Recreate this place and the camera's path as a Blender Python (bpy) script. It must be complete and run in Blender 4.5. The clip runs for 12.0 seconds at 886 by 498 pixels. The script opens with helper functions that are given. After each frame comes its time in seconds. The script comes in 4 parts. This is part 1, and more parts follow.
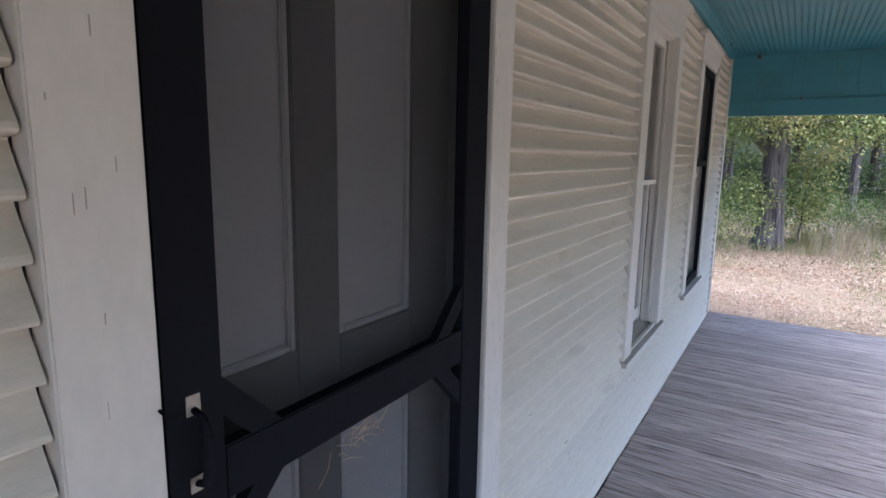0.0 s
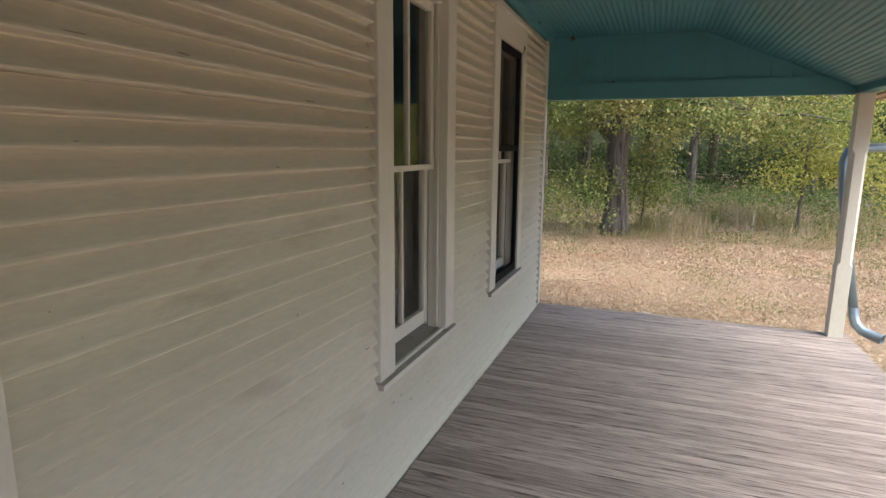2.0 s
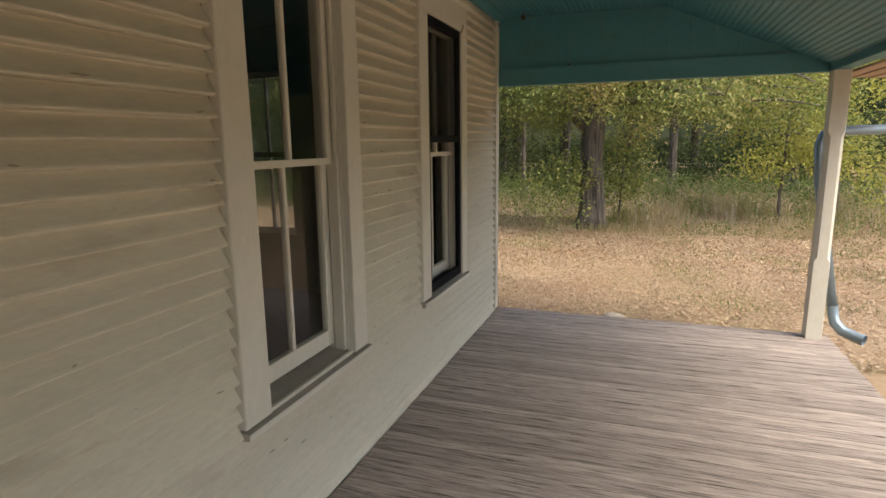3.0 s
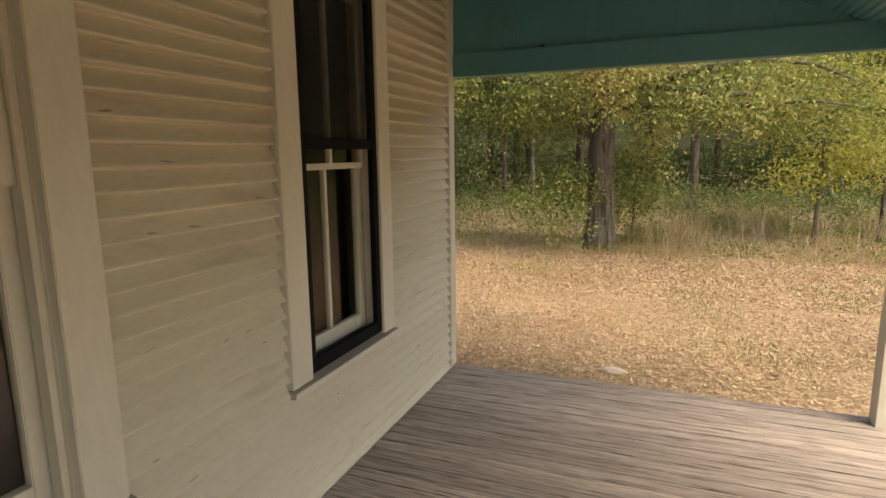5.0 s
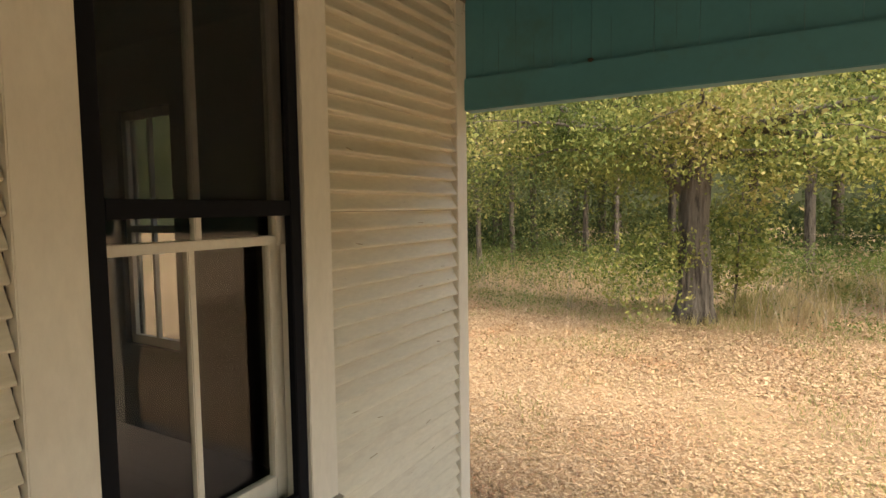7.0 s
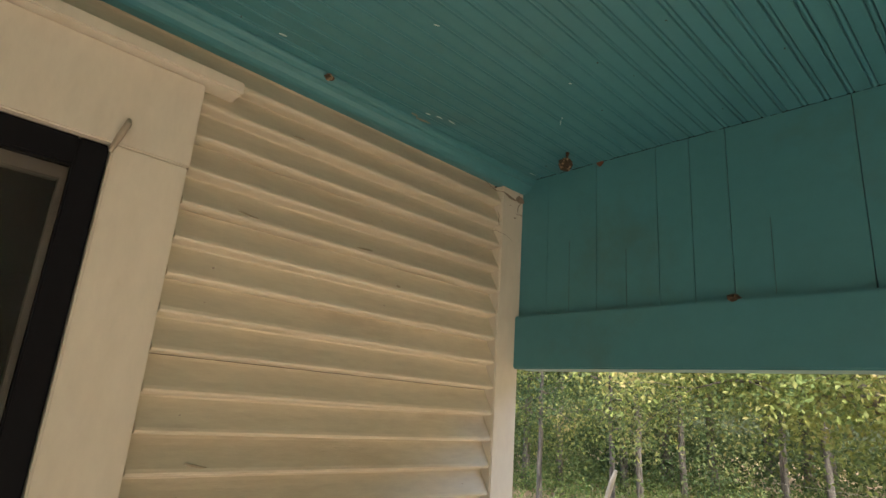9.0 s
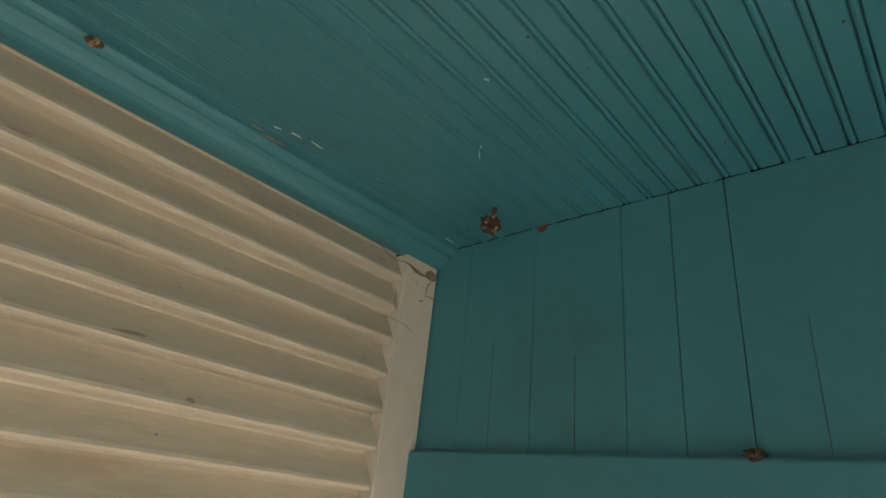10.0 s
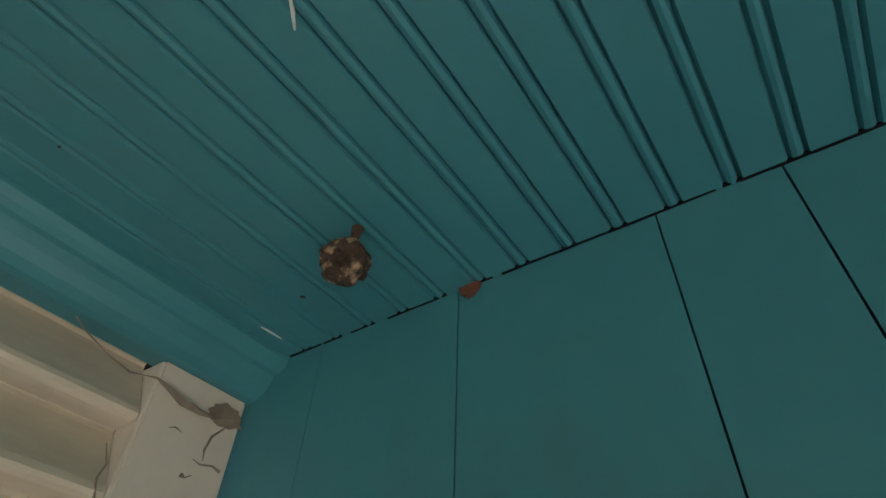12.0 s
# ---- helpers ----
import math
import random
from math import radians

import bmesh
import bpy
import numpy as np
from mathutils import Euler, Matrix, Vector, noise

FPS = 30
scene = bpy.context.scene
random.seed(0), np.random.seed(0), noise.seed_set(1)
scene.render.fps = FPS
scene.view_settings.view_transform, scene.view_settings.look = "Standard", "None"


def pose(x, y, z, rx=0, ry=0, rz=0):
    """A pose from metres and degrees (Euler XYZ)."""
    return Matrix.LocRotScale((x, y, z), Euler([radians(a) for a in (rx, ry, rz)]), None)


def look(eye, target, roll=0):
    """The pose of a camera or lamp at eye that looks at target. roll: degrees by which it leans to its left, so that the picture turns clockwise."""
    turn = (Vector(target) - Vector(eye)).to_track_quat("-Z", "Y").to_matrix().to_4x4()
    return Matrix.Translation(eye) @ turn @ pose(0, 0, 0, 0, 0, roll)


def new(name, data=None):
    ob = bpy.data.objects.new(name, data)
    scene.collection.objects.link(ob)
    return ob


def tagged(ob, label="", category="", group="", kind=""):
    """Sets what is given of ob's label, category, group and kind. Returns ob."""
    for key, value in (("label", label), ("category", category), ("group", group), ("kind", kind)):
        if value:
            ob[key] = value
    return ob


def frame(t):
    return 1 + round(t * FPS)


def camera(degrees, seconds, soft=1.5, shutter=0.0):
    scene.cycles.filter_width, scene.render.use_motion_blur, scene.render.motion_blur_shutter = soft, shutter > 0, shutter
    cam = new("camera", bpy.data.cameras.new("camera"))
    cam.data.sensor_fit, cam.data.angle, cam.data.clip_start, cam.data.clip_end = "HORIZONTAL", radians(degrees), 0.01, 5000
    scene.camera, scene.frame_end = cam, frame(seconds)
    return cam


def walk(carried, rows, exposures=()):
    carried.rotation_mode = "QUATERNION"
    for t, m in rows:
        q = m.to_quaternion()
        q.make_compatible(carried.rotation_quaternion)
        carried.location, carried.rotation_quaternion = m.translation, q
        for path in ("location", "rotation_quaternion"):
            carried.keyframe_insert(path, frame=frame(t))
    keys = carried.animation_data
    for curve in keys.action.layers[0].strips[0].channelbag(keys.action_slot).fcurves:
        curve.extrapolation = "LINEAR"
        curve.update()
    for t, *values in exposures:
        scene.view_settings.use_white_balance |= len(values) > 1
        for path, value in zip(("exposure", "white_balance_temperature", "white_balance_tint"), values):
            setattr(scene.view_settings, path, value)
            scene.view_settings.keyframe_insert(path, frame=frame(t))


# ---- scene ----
cam = camera(76.3, 12.0)
PATH = [
    (0, (0.677, 2.623, 1.592), (-0.367, 4.295, 1.258), 1.0),
    (0.5, (0.882, 2.760, 1.573), (-0.038, 4.504, 1.239), 1.1),
    (1, (1.034, 2.895, 1.564), (0.201, 4.681, 1.221), 1.8),
    (1.5, (1.043, 3.157, 1.527), (0.291, 4.977, 1.172), 1.3),
    (2, (1.050, 3.421, 1.544), (0.357, 5.264, 1.192), 0.5),
    (2.5, (1.151, 3.701, 1.527), (0.489, 5.553, 1.163), -0.5),
    (3, (1.247, 3.991, 1.519), (0.590, 5.844, 1.151), -0.7),
    (3.5, (1.283, 4.364, 1.495), (0.622, 6.218, 1.141), -0.9),
    (3.7, (1.313, 4.493, 1.518), (0.645, 6.345, 1.166), -1.0),
    (5.3, (1.374, 5.499, 1.492), (0.608, 7.320, 1.182), -0.8),
    (5.5, (1.365, 5.607, 1.496), (0.559, 7.413, 1.205), -1.0),
    (6, (1.357, 5.938, 1.499), (0.466, 7.710, 1.242), -0.8),
    (6.5, (1.345, 6.244, 1.534), (0.409, 7.998, 1.320), -0.5),
    (6.7, (1.323, 6.377, 1.521), (0.365, 8.122, 1.332), -0.7),
    (8.3, (1.217, 7.398, 1.740), (-0.141, 8.842, 2.005), 2.1),
    (8.5, (1.204, 7.499, 1.756), (-0.198, 8.880, 2.112), 2.7),
    (9, (1.058, 7.716, 1.884), (-0.358, 9.021, 2.422), 4.3),
    (9.5, (0.922, 7.979, 1.969), (-0.467, 9.214, 2.709), 6.4),
    (10, (0.822, 8.187, 2.046), (-0.445, 9.477, 2.899), 6.8),
    (10.5, (0.744, 8.367, 2.105), (-0.439, 9.672, 3.060), 8.1),
    (11, (0.646, 8.486, 2.144), (-0.480, 9.790, 3.159), 7.0),
    (11.5, (0.552, 8.600, 2.206), (-0.465, 9.832, 3.404), 5.6),
    (12, (0.481, 8.692, 2.264), (-0.385, 9.858, 3.638), 2.9),
]
walk(cam, [(t, look(eye, target, roll)) for t, eye, target, roll in PATH],
     [(0.0, 1.88, 4800, 17), (1.0, 1.62, 5050, 15), (1.5, 1.5, 5500, 12), (2.5, 1.28, 6300, 10), (3.5, 1.15, 6950, 10), (6.0, 1.42, 8150, 10), (7.4, 1.75, 7600, 10),
      (8.5, 2.12, 6800, 8), (9.5, 2.42, 5850, 6), (10.5, 2.36, 5250, 4), (12.0, 2.56, 5200, 4)])

# ---- light ----
world = bpy.data.worlds.new("sky")
scene.world = world
world.use_nodes = True
wn = world.node_tree
sky = wn.nodes.new("ShaderNodeTexSky")
sky.sky_type, sky.sun_disc = "NISHITA", False
sky.sun_elevation, sky.sun_rotation = radians(48), radians(114)
sky.air_density, sky.dust_density = 1.0, 2.5
wn.links.new(sky.outputs["Color"], wn.nodes["Background"].inputs["Color"])
wn.nodes["Background"].inputs["Strength"].default_value = 0.15
sun = new("sun", bpy.data.lights.new("sun", "SUN"))
sun.data.energy, sun.data.angle, sun.data.color = 2.4, radians(45), (1.0, 0.94, 0.84)
sun.matrix_world = look((8.5, -3.8, 10.4), (0, 0, 0))


# ---- materials ----
def surface(name, base, rough=0.6, metal=0.0, vary=0.15, scale=6.0, stretch=(1, 1, 1), fine=60.0, bump=0.2, depth=0.002,
            stain=None, stain_scale=3.0, stain_at=0.62, piece=0.0, specular=0.4, contrast=1.0):
    """Painted or raw surface: broad tone changes, fine grain with relief, and stains of another colour."""
    m = bpy.data.materials.new(name)
    m.use_nodes = True
    t = m.node_tree
    n, l = t.nodes, t.links
    b = n["Principled BSDF"]
    b.inputs["Roughness"].default_value, b.inputs["Metallic"].default_value = rough, metal
    b.inputs["Specular IOR Level"].default_value = specular
    co = n.new("ShaderNodeTexCoord")
    mp = n.new("ShaderNodeMapping")
    mp.inputs["Scale"].default_value = stretch
    l.new(co.outputs["Object"], mp.inputs["Vector"])
    vec = mp.outputs["Vector"]
    if piece:
        info = n.new("ShaderNodeObjectInfo")
        add = n.new("ShaderNodeVectorMath")
        add.operation = "MULTIPLY_ADD"
        add.inputs[1].default_value = (31, 17, 23)
        l.new(info.outputs["Random"], add.inputs[0])
        l.new(vec, add.inputs[2])
        vec = add.outputs[0]

    def tex(s, detail, rgh=0.55):
        x = n.new("ShaderNodeTexNoise")
        x.inputs["Scale"].default_value, x.inputs["Detail"].default_value, x.inputs["Roughness"].default_value = s, detail, rgh
        l.new(vec, x.inputs["Vector"])
        return x.outputs["Fac"]

    def mul(a, k, c):
        x = n.new("ShaderNodeMath")
        x.operation = "MULTIPLY_ADD"
        l.new(a, x.inputs[0])
        x.inputs[1].default_value, x.inputs[2].default_value = k, c
        return x.outputs[0]

    broad, grain = tex(scale, 5), tex(fine, 6, 0.65)
    v = n.new("ShaderNodeMath")
    v.operation = "MULTIPLY"
    l.new(mul(broad, 2 * vary, 1 - vary), v.inputs[0])
    l.new(mul(grain, 1.6 * vary * contrast, 1 - 0.8 * vary * contrast), v.inputs[1])
    val = v.outputs[0]
    if piece:
        w = n.new("ShaderNodeMath")
        w.operation = "MULTIPLY"
        l.new(val, w.inputs[0])
        l.new(mul(info.outputs["Random"], 2 * piece, 1 - piece), w.inputs[1])
        val = w.outputs[0]
    hue = n.new("ShaderNodeHueSaturation")
    hue.inputs["Color"].default_value = (*base, 1)
    l.new(val, hue.inputs["Value"])
    col = hue.outputs["Color"]
    if stain:
        r = n.new("ShaderNodeMapRange")
        r.inputs["From Min"].default_value, r.inputs["From Max"].default_value = stain_at, stain_at + 0.12
        l.new(tex(stain_scale, 7, 0.62), r.inputs["Value"])
        mx = n.new("ShaderNodeMix")
        mx.data_type = "RGBA"
        l.new(r.outputs[0], mx.inputs["Factor"])
        l.new(col, mx.inputs[6])
        mx.inputs[7].default_value = (*stain, 1)
        col = mx.outputs[2]
    l.new(col, b.inputs["Base Color"])
    l.new(mul(broad, 0.3, rough - 0.15), b.inputs["Roughness"])
    if bump:
        bp = n.new("ShaderNodeBump")
        bp.inputs["Strength"].default_value, bp.inputs["Distance"].default_value = bump, depth
        l.new(grain, bp.inputs["Height"])
        l.new(bp.outputs["Normal"], b.inputs["Normal"])
    return m


def foliage(name, colours, through_light=0.35, rough=0.6, patch=0.9):
    """Leaves and blades, each with a colour of its own out of a range; light shines through them a little."""
    m = bpy.data.materials.new(name)
    m.use_nodes = True
    t = m.node_tree
    n, l = t.nodes, t.links
    b, out = n["Principled BSDF"], n["Material Output"]
    g = n.new("ShaderNodeNewGeometry")
    ramp = n.new("ShaderNodeValToRGB")
    e = ramp.color_ramp.elements
    e[0].color, e[1].color = (*colours[0], 1), (*colours[-1], 1)
    for i, c in enumerate(colours[1:-1], 1):
        e.new(i / (len(colours) - 1)).color = (*c, 1)
    co = n.new("ShaderNodeTexCoord")
    drift_tone = n.new("ShaderNodeTexNoise")
    drift_tone.inputs["Scale"].default_value, drift_tone.inputs["Detail"].default_value = patch, 3
    l.new(co.outputs["Object"], drift_tone.inputs["Vector"])
    spread = n.new("ShaderNodeMath")
    spread.operation = "MULTIPLY_ADD"
    l.new(drift_tone.outputs["Fac"], spread.inputs[0])
    spread.inputs[1].default_value, spread.inputs[2].default_value = 2.0, -0.75
    tone = n.new("ShaderNodeMath")
    tone.operation, tone.use_clamp = "MULTIPLY_ADD", True
    l.new(g.outputs["Random Per Island"], tone.inputs[0])
    tone.inputs[1].default_value = 0.5
    l.new(spread.outputs[0], tone.inputs[2])
    l.new(tone.outputs[0], ramp.inputs["Fac"])
    l.new(ramp.outputs["Color"], b.inputs["Base Color"])
    b.inputs["Roughness"].default_value = rough
    b.inputs["Specular IOR Level"].default_value = 0.25
    tr = n.new("ShaderNodeBsdfTranslucent")
    l.new(ramp.outputs["Color"], tr.inputs["Color"])
    mix = n.new("ShaderNodeMixShader")
    mix.inputs[0].default_value = through_light
    l.new(b.outputs[0], mix.inputs[1])
    l.new(tr.outputs[0], mix.inputs[2])
    l.new(mix.outputs[0], out.inputs["Surface"])
    return m


def see_through(name, clear, tint=(0.02, 0.02, 0.02), glossy=True):
    """Window glass (a clear pane with Fresnel gloss) or insect mesh (dark wire with open holes)."""
    m = bpy.data.materials.new(name)
    m.use_nodes = True
    t = m.node_tree
    n, l = t.nodes, t.links
    out = n["Material Output"]
    tp = n.new("ShaderNodeBsdfTransparent")
    tp.inputs["Color"].default_value = (clear, clear, clear * 0.97, 1)
    mix = n.new("ShaderNodeMixShader")
    if glossy:
        other = n.new("ShaderNodeBsdfGlossy")
        other.inputs["Roughness"].default_value = 0.02
        lw = n.new("ShaderNodeLayerWeight")
        lw.inputs["Blend"].default_value = 0.5
        steep = n.new("ShaderNodeMath")
        steep.operation = "POWER"
        l.new(lw.outputs["Facing"], steep.inputs[0])
        steep.inputs[1].default_value = 5.0
        gloss = n.new("ShaderNodeMath")
        gloss.operation = "MULTIPLY_ADD"
        l.new(steep.outputs[0], gloss.inputs[0])
        gloss.inputs[1].default_value, gloss.inputs[2].default_value = 0.95, 0.04
        l.new(gloss.outputs[0], mix.inputs[0])
    else:
        other = n.new("ShaderNodeBsdfDiffuse")
        other.inputs["Color"].default_value = (*tint, 1)
        mix.inputs[0].default_value = 1 - clear
        tp.inputs["Color"].default_value = (1, 1, 1, 1)
    l.new(tp.outputs[0], mix.inputs[1])
    l.new(other.outputs[0], mix.inputs[2])
    l.new(mix.outputs[0], out.inputs["Surface"])
    return m


M_SIDING = surface("siding_paint", (0.54, 0.492, 0.378), 0.55, contrast=2.0, vary=0.11, scale=3.5, stretch=(1, 0.35, 1.6), fine=55, bump=0.45,
                   stain=(0.45, 0.395, 0.295), stain_scale=4.5, stain_at=0.56, piece=0.05)
M_TRIM = surface("trim_paint", (0.56, 0.525, 0.435), 0.5, contrast=2.0, vary=0.08, scale=3, stretch=(1, 1, 0.4), fine=40, bump=0.3,
                 stain=(0.46, 0.40, 0.31), stain_scale=9, stain_at=0.66)
M_SILL = surface("sill_grime", (0.34, 0.29, 0.23), 0.75, vary=0.25, scale=5, fine=70, bump=0.4, stain=(0.16, 0.13, 0.10), stain_scale=8)
M_TEAL = surface("teal_paint", (0.060, 0.200, 0.228), 0.42, vary=0.12, scale=2.0, fine=30, bump=0.2,
                 stain=(0.06, 0.165, 0.175), stain_scale=2.5, stain_at=0.58, specular=0.45)
M_BLACK = surface("black_paint", (0.0075, 0.008, 0.010), 0.7, vary=0.2, scale=5, fine=50, bump=0.25, specular=0.08)
M_DARK = surface("dark_gap", (0.05, 0.04, 0.035), 0.9, vary=0.2, bump=0)
M_DECK = surface("weathered_deck", (0.375, 0.308, 0.262), 0.6, vary=0.45, scale=3.0, stretch=(0.35, 11, 4), fine=15, bump=1.0, depth=0.006,
                 stain=(0.085, 0.066, 0.055), stain_scale=12.0, stain_at=0.515, piece=0.17, contrast=3.0)
# Near-black base: the unlit room's dimness is put into the colour.
M_ROOM = surface("dimmed_room", (0.035, 0.033, 0.028), 0.8, vary=0.12, scale=2, bump=0.1)
M_PANEL = surface("door_panel_paint", (0.74, 0.72, 0.66), 0.6, vary=0.08, scale=3, bump=0.2)
M_STILE = surface("door_stile_paint", (0.24, 0.23, 0.20), 0.6, vary=0.1, scale=3, bump=0.2)
M_METAL = surface("galvanised_pipe", (0.24, 0.30, 0.34), 0.42, metal=0.55, vary=0.12, scale=8, bump=0.15)
M_RUST = surface("worn_metal", (0.32, 0.28, 0.22), 0.5, metal=0.5, vary=0.25, scale=30, bump=0.3)
M_RAW = surface("bare_eave_wood", (0.50, 0.36, 0.25), 0.7, vary=0.15, scale=4, stretch=(1, 0.2, 1), fine=20, bump=0.3)
M_ROOF = surface("roof_metal", (0.25, 0.24, 0.22), 0.6, vary=0.15, scale=1)
M_NEST = surface("nest_paper", (0.062, 0.042, 0.026), 0.9, contrast=3.0, vary=0.45, scale=90, fine=220, bump=0.9, depth=0.004, stain=(0.40, 0.28, 0.17), stain_scale=75, stain_at=0.51)
M_LEAFBIT = surface("dry_leaf", (0.14, 0.055, 0.03), 0.8, vary=0.3, scale=40)
M_WEB = surface("cobweb_dust", (0.20, 0.17, 0.13), 0.9, vary=0.3, scale=60, bump=0.2)
M_STRAW = surface("straw", (0.42, 0.30, 0.17), 0.8, vary=0.3, scale=30)
M_CHIP = surface("bare_primer", (0.55, 0.60, 0.58), 0.7, vary=0.2, scale=30)
M_BARK = surface("bark", (0.115, 0.098, 0.078), 0.9, contrast=2.2, vary=0.5, scale=6, stretch=(1, 1, 0.16), fine=18, bump=1.0, depth=0.04,
                 stain=(0.035, 0.028, 0.022), stain_scale=14, stain_at=0.50)
M_STICK = surface("dead_stems", (0.30, 0.25, 0.18), 0.85, vary=0.35, scale=3, fine=20, bump=0.2)
M_STONE = surface("pale_stone", (0.36, 0.31, 0.25), 0.85, vary=0.2, scale=8, bump=0.4)
M_GROUND = surface("leaf_litter_ground", (0.34, 0.24, 0.15), 0.95, vary=0.45, scale=0.9, fine=22, bump=0.8, depth=0.02,
                   stain=(0.20, 0.19, 0.075), stain_scale=0.35, stain_at=0.56, specular=0.1)
# The deep shade between distant trees is painted into these dark mottled greens.
M_FAR = surface("far_woods_shade", (0.05, 0.062, 0.03), 0.95, vary=0.6, scale=0.35, stretch=(1, 1, 0.6), fine=2.5, bump=0, stain=(0.03, 0.036, 0.02), stain_scale=0.5, stain_at=0.5)
M_OAK = foliage("autumn_leaves", [(0.055, 0.085, 0.022), (0.10, 0.135, 0.035), (0.16, 0.195, 0.05), (0.22, 0.245, 0.07), (0.29, 0.29, 0.09), (0.36, 0.32, 0.11), (0.40, 0.31, 0.15)], 0.42)
# Leaf tones lowered so that deep woodland shade sits in the colour.
M_WOODS = foliage("woodland_leaves", [(0.022, 0.042, 0.015), (0.035, 0.06, 0.022), (0.055, 0.085, 0.03), (0.09, 0.125, 0.04), (0.15, 0.17, 0.055), (0.24, 0.225, 0.08)], 0.38, patch=0.35)
M_YELLOW = foliage("yellow_green_leaves", [(0.20, 0.25, 0.05), (0.34, 0.36, 0.08), (0.44, 0.41, 0.10), (0.26, 0.29, 0.06)], 0.45)
M_SHRUB = foliage("shrub_leaves", [(0.05, 0.10, 0.03), (0.11, 0.165, 0.045), (0.19, 0.22, 0.07), (0.075, 0.125, 0.035)])
M_TUFT = foliage("green_grass", [(0.16, 0.20, 0.06), (0.26, 0.27, 0.10), (0.20, 0.23, 0.08), (0.33, 0.30, 0.14)], 0.35)
M_STALK = foliage("dry_grass", [(0.42, 0.33, 0.19), (0.52, 0.42, 0.26), (0.34, 0.28, 0.13), (0.24, 0.25, 0.09), (0.48, 0.36, 0.22)], 0.45)
M_LITTER = foliage("fallen_leaves", [(0.38, 0.22, 0.125), (0.46, 0.32, 0.19), (0.56, 0.43, 0.28), (0.24, 0.135, 0.08), (0.50, 0.37, 0.23), (0.40, 0.22, 0.125)], 0.1, patch=0.7)
M_THATCH = foliage("dry_lawn", [(0.46, 0.35, 0.23), (0.58, 0.46, 0.32), (0.38, 0.26, 0.16), (0.28, 0.26, 0.12), (0.52, 0.39, 0.26)], 0.15, patch=0.5)
M_GLASS = see_through("window_glass", 0.93)
M_MESH = see_through("insect_mesh", 0.62, (0.035, 0.035, 0.032), False)


# ---- mesh helpers ----
def box(bm, x0, x1, y0, y1, z0, z1, bevel=0.0):
    r = bmesh.ops.create_cube(bm, size=1)
    bmesh.ops.scale(bm, vec=(x1 - x0, y1 - y0, z1 - z0), verts=r["verts"])
    bmesh.ops.translate(bm, vec=((x0 + x1) / 2, (y0 + y1) / 2, (z0 + z1) / 2), verts=r["verts"])
    if bevel:
        es = list({e for v in r["verts"] for e in v.link_edges})
        bmesh.ops.bevel(bm, geom=es, offset=bevel, segments=2, affect="EDGES", clamp_overlap=True)


def part(name, bm, material, parent=None, label="", smooth=False):
    me = bpy.data.meshes.new(name)
    bmesh.ops.recalc_face_normals(bm, faces=bm.faces)
    bm.to_mesh(me)
    bm.free()
    me.materials.append(material)
    if smooth:
        for p in me.polygons:
            p.use_smooth = True
    ob = new(name, me)
    if parent:
        ob.parent = parent
    if label:
        tagged(ob, label)
    return ob


def block(name, dims, material, parent=None, bevel=0.003, label=""):
    bm = bmesh.new()
    box(bm, *dims, bevel)
    return part(name, bm, material, parent, label)


def empty(name, label, category, group="", kind=""):
    return tagged(new(name), label, category, group, kind)


def tube(bm, pts, radii, seg=10, rough_amount=0.0, cap=True, furrow=4.0):
    """A tapered tube along points; rough_amount roughens it like bark."""
    rings = []
    pts = [Vector(p) for p in pts]
    for i, p in enumerate(pts):
        d = (pts[min(i + 1, len(pts) - 1)] - pts[max(i - 1, 0)]).normalized()
        a = d.cross(Vector((0.31, 0.95, 0.07))).normalized()
        b = d.cross(a)
        ring = []
        for k in range(seg):
            an = 2 * math.pi * k / seg
            r = radii[i] * (1 + rough_amount * noise.noise((math.cos(an) * furrow + p.x, math.sin(an) * furrow + p.y, p.z * 1.6)))
            ring.append(bm.verts.new(p + (a * math.cos(an) + b * math.sin(an)) * r))
        rings.append(ring)
    for r0, r1 in zip(rings, rings[1:]):
        for k in range(seg):
            bm.faces.new((r0[k], r0[(k + 1) % seg], r1[(k + 1) % seg], r1[k]))
    if cap:
        bm.faces.new(rings[0][::-1])
        bm.faces.new(rings[-1])


def sweep(name, profile, y0, y1, material, parent=None, closed=True):
    """A profile in x and z drawn out along y."""
    bm = bmesh.new()
    a = [bm.verts.new((x, y0, z)) for x, z in profile]
    b = [bm.verts.new((x, y1, z)) for x, z in profile]
    n = len(profile)
    for i in range(n if closed else n - 1):
        j = (i + 1) % n
        bm.faces.new((a[i], a[j], b[j], b[i]))
    if closed:
        bm.faces.new(a[::-1])
        bm.faces.new(b)
    return part(name, bm, material, parent)


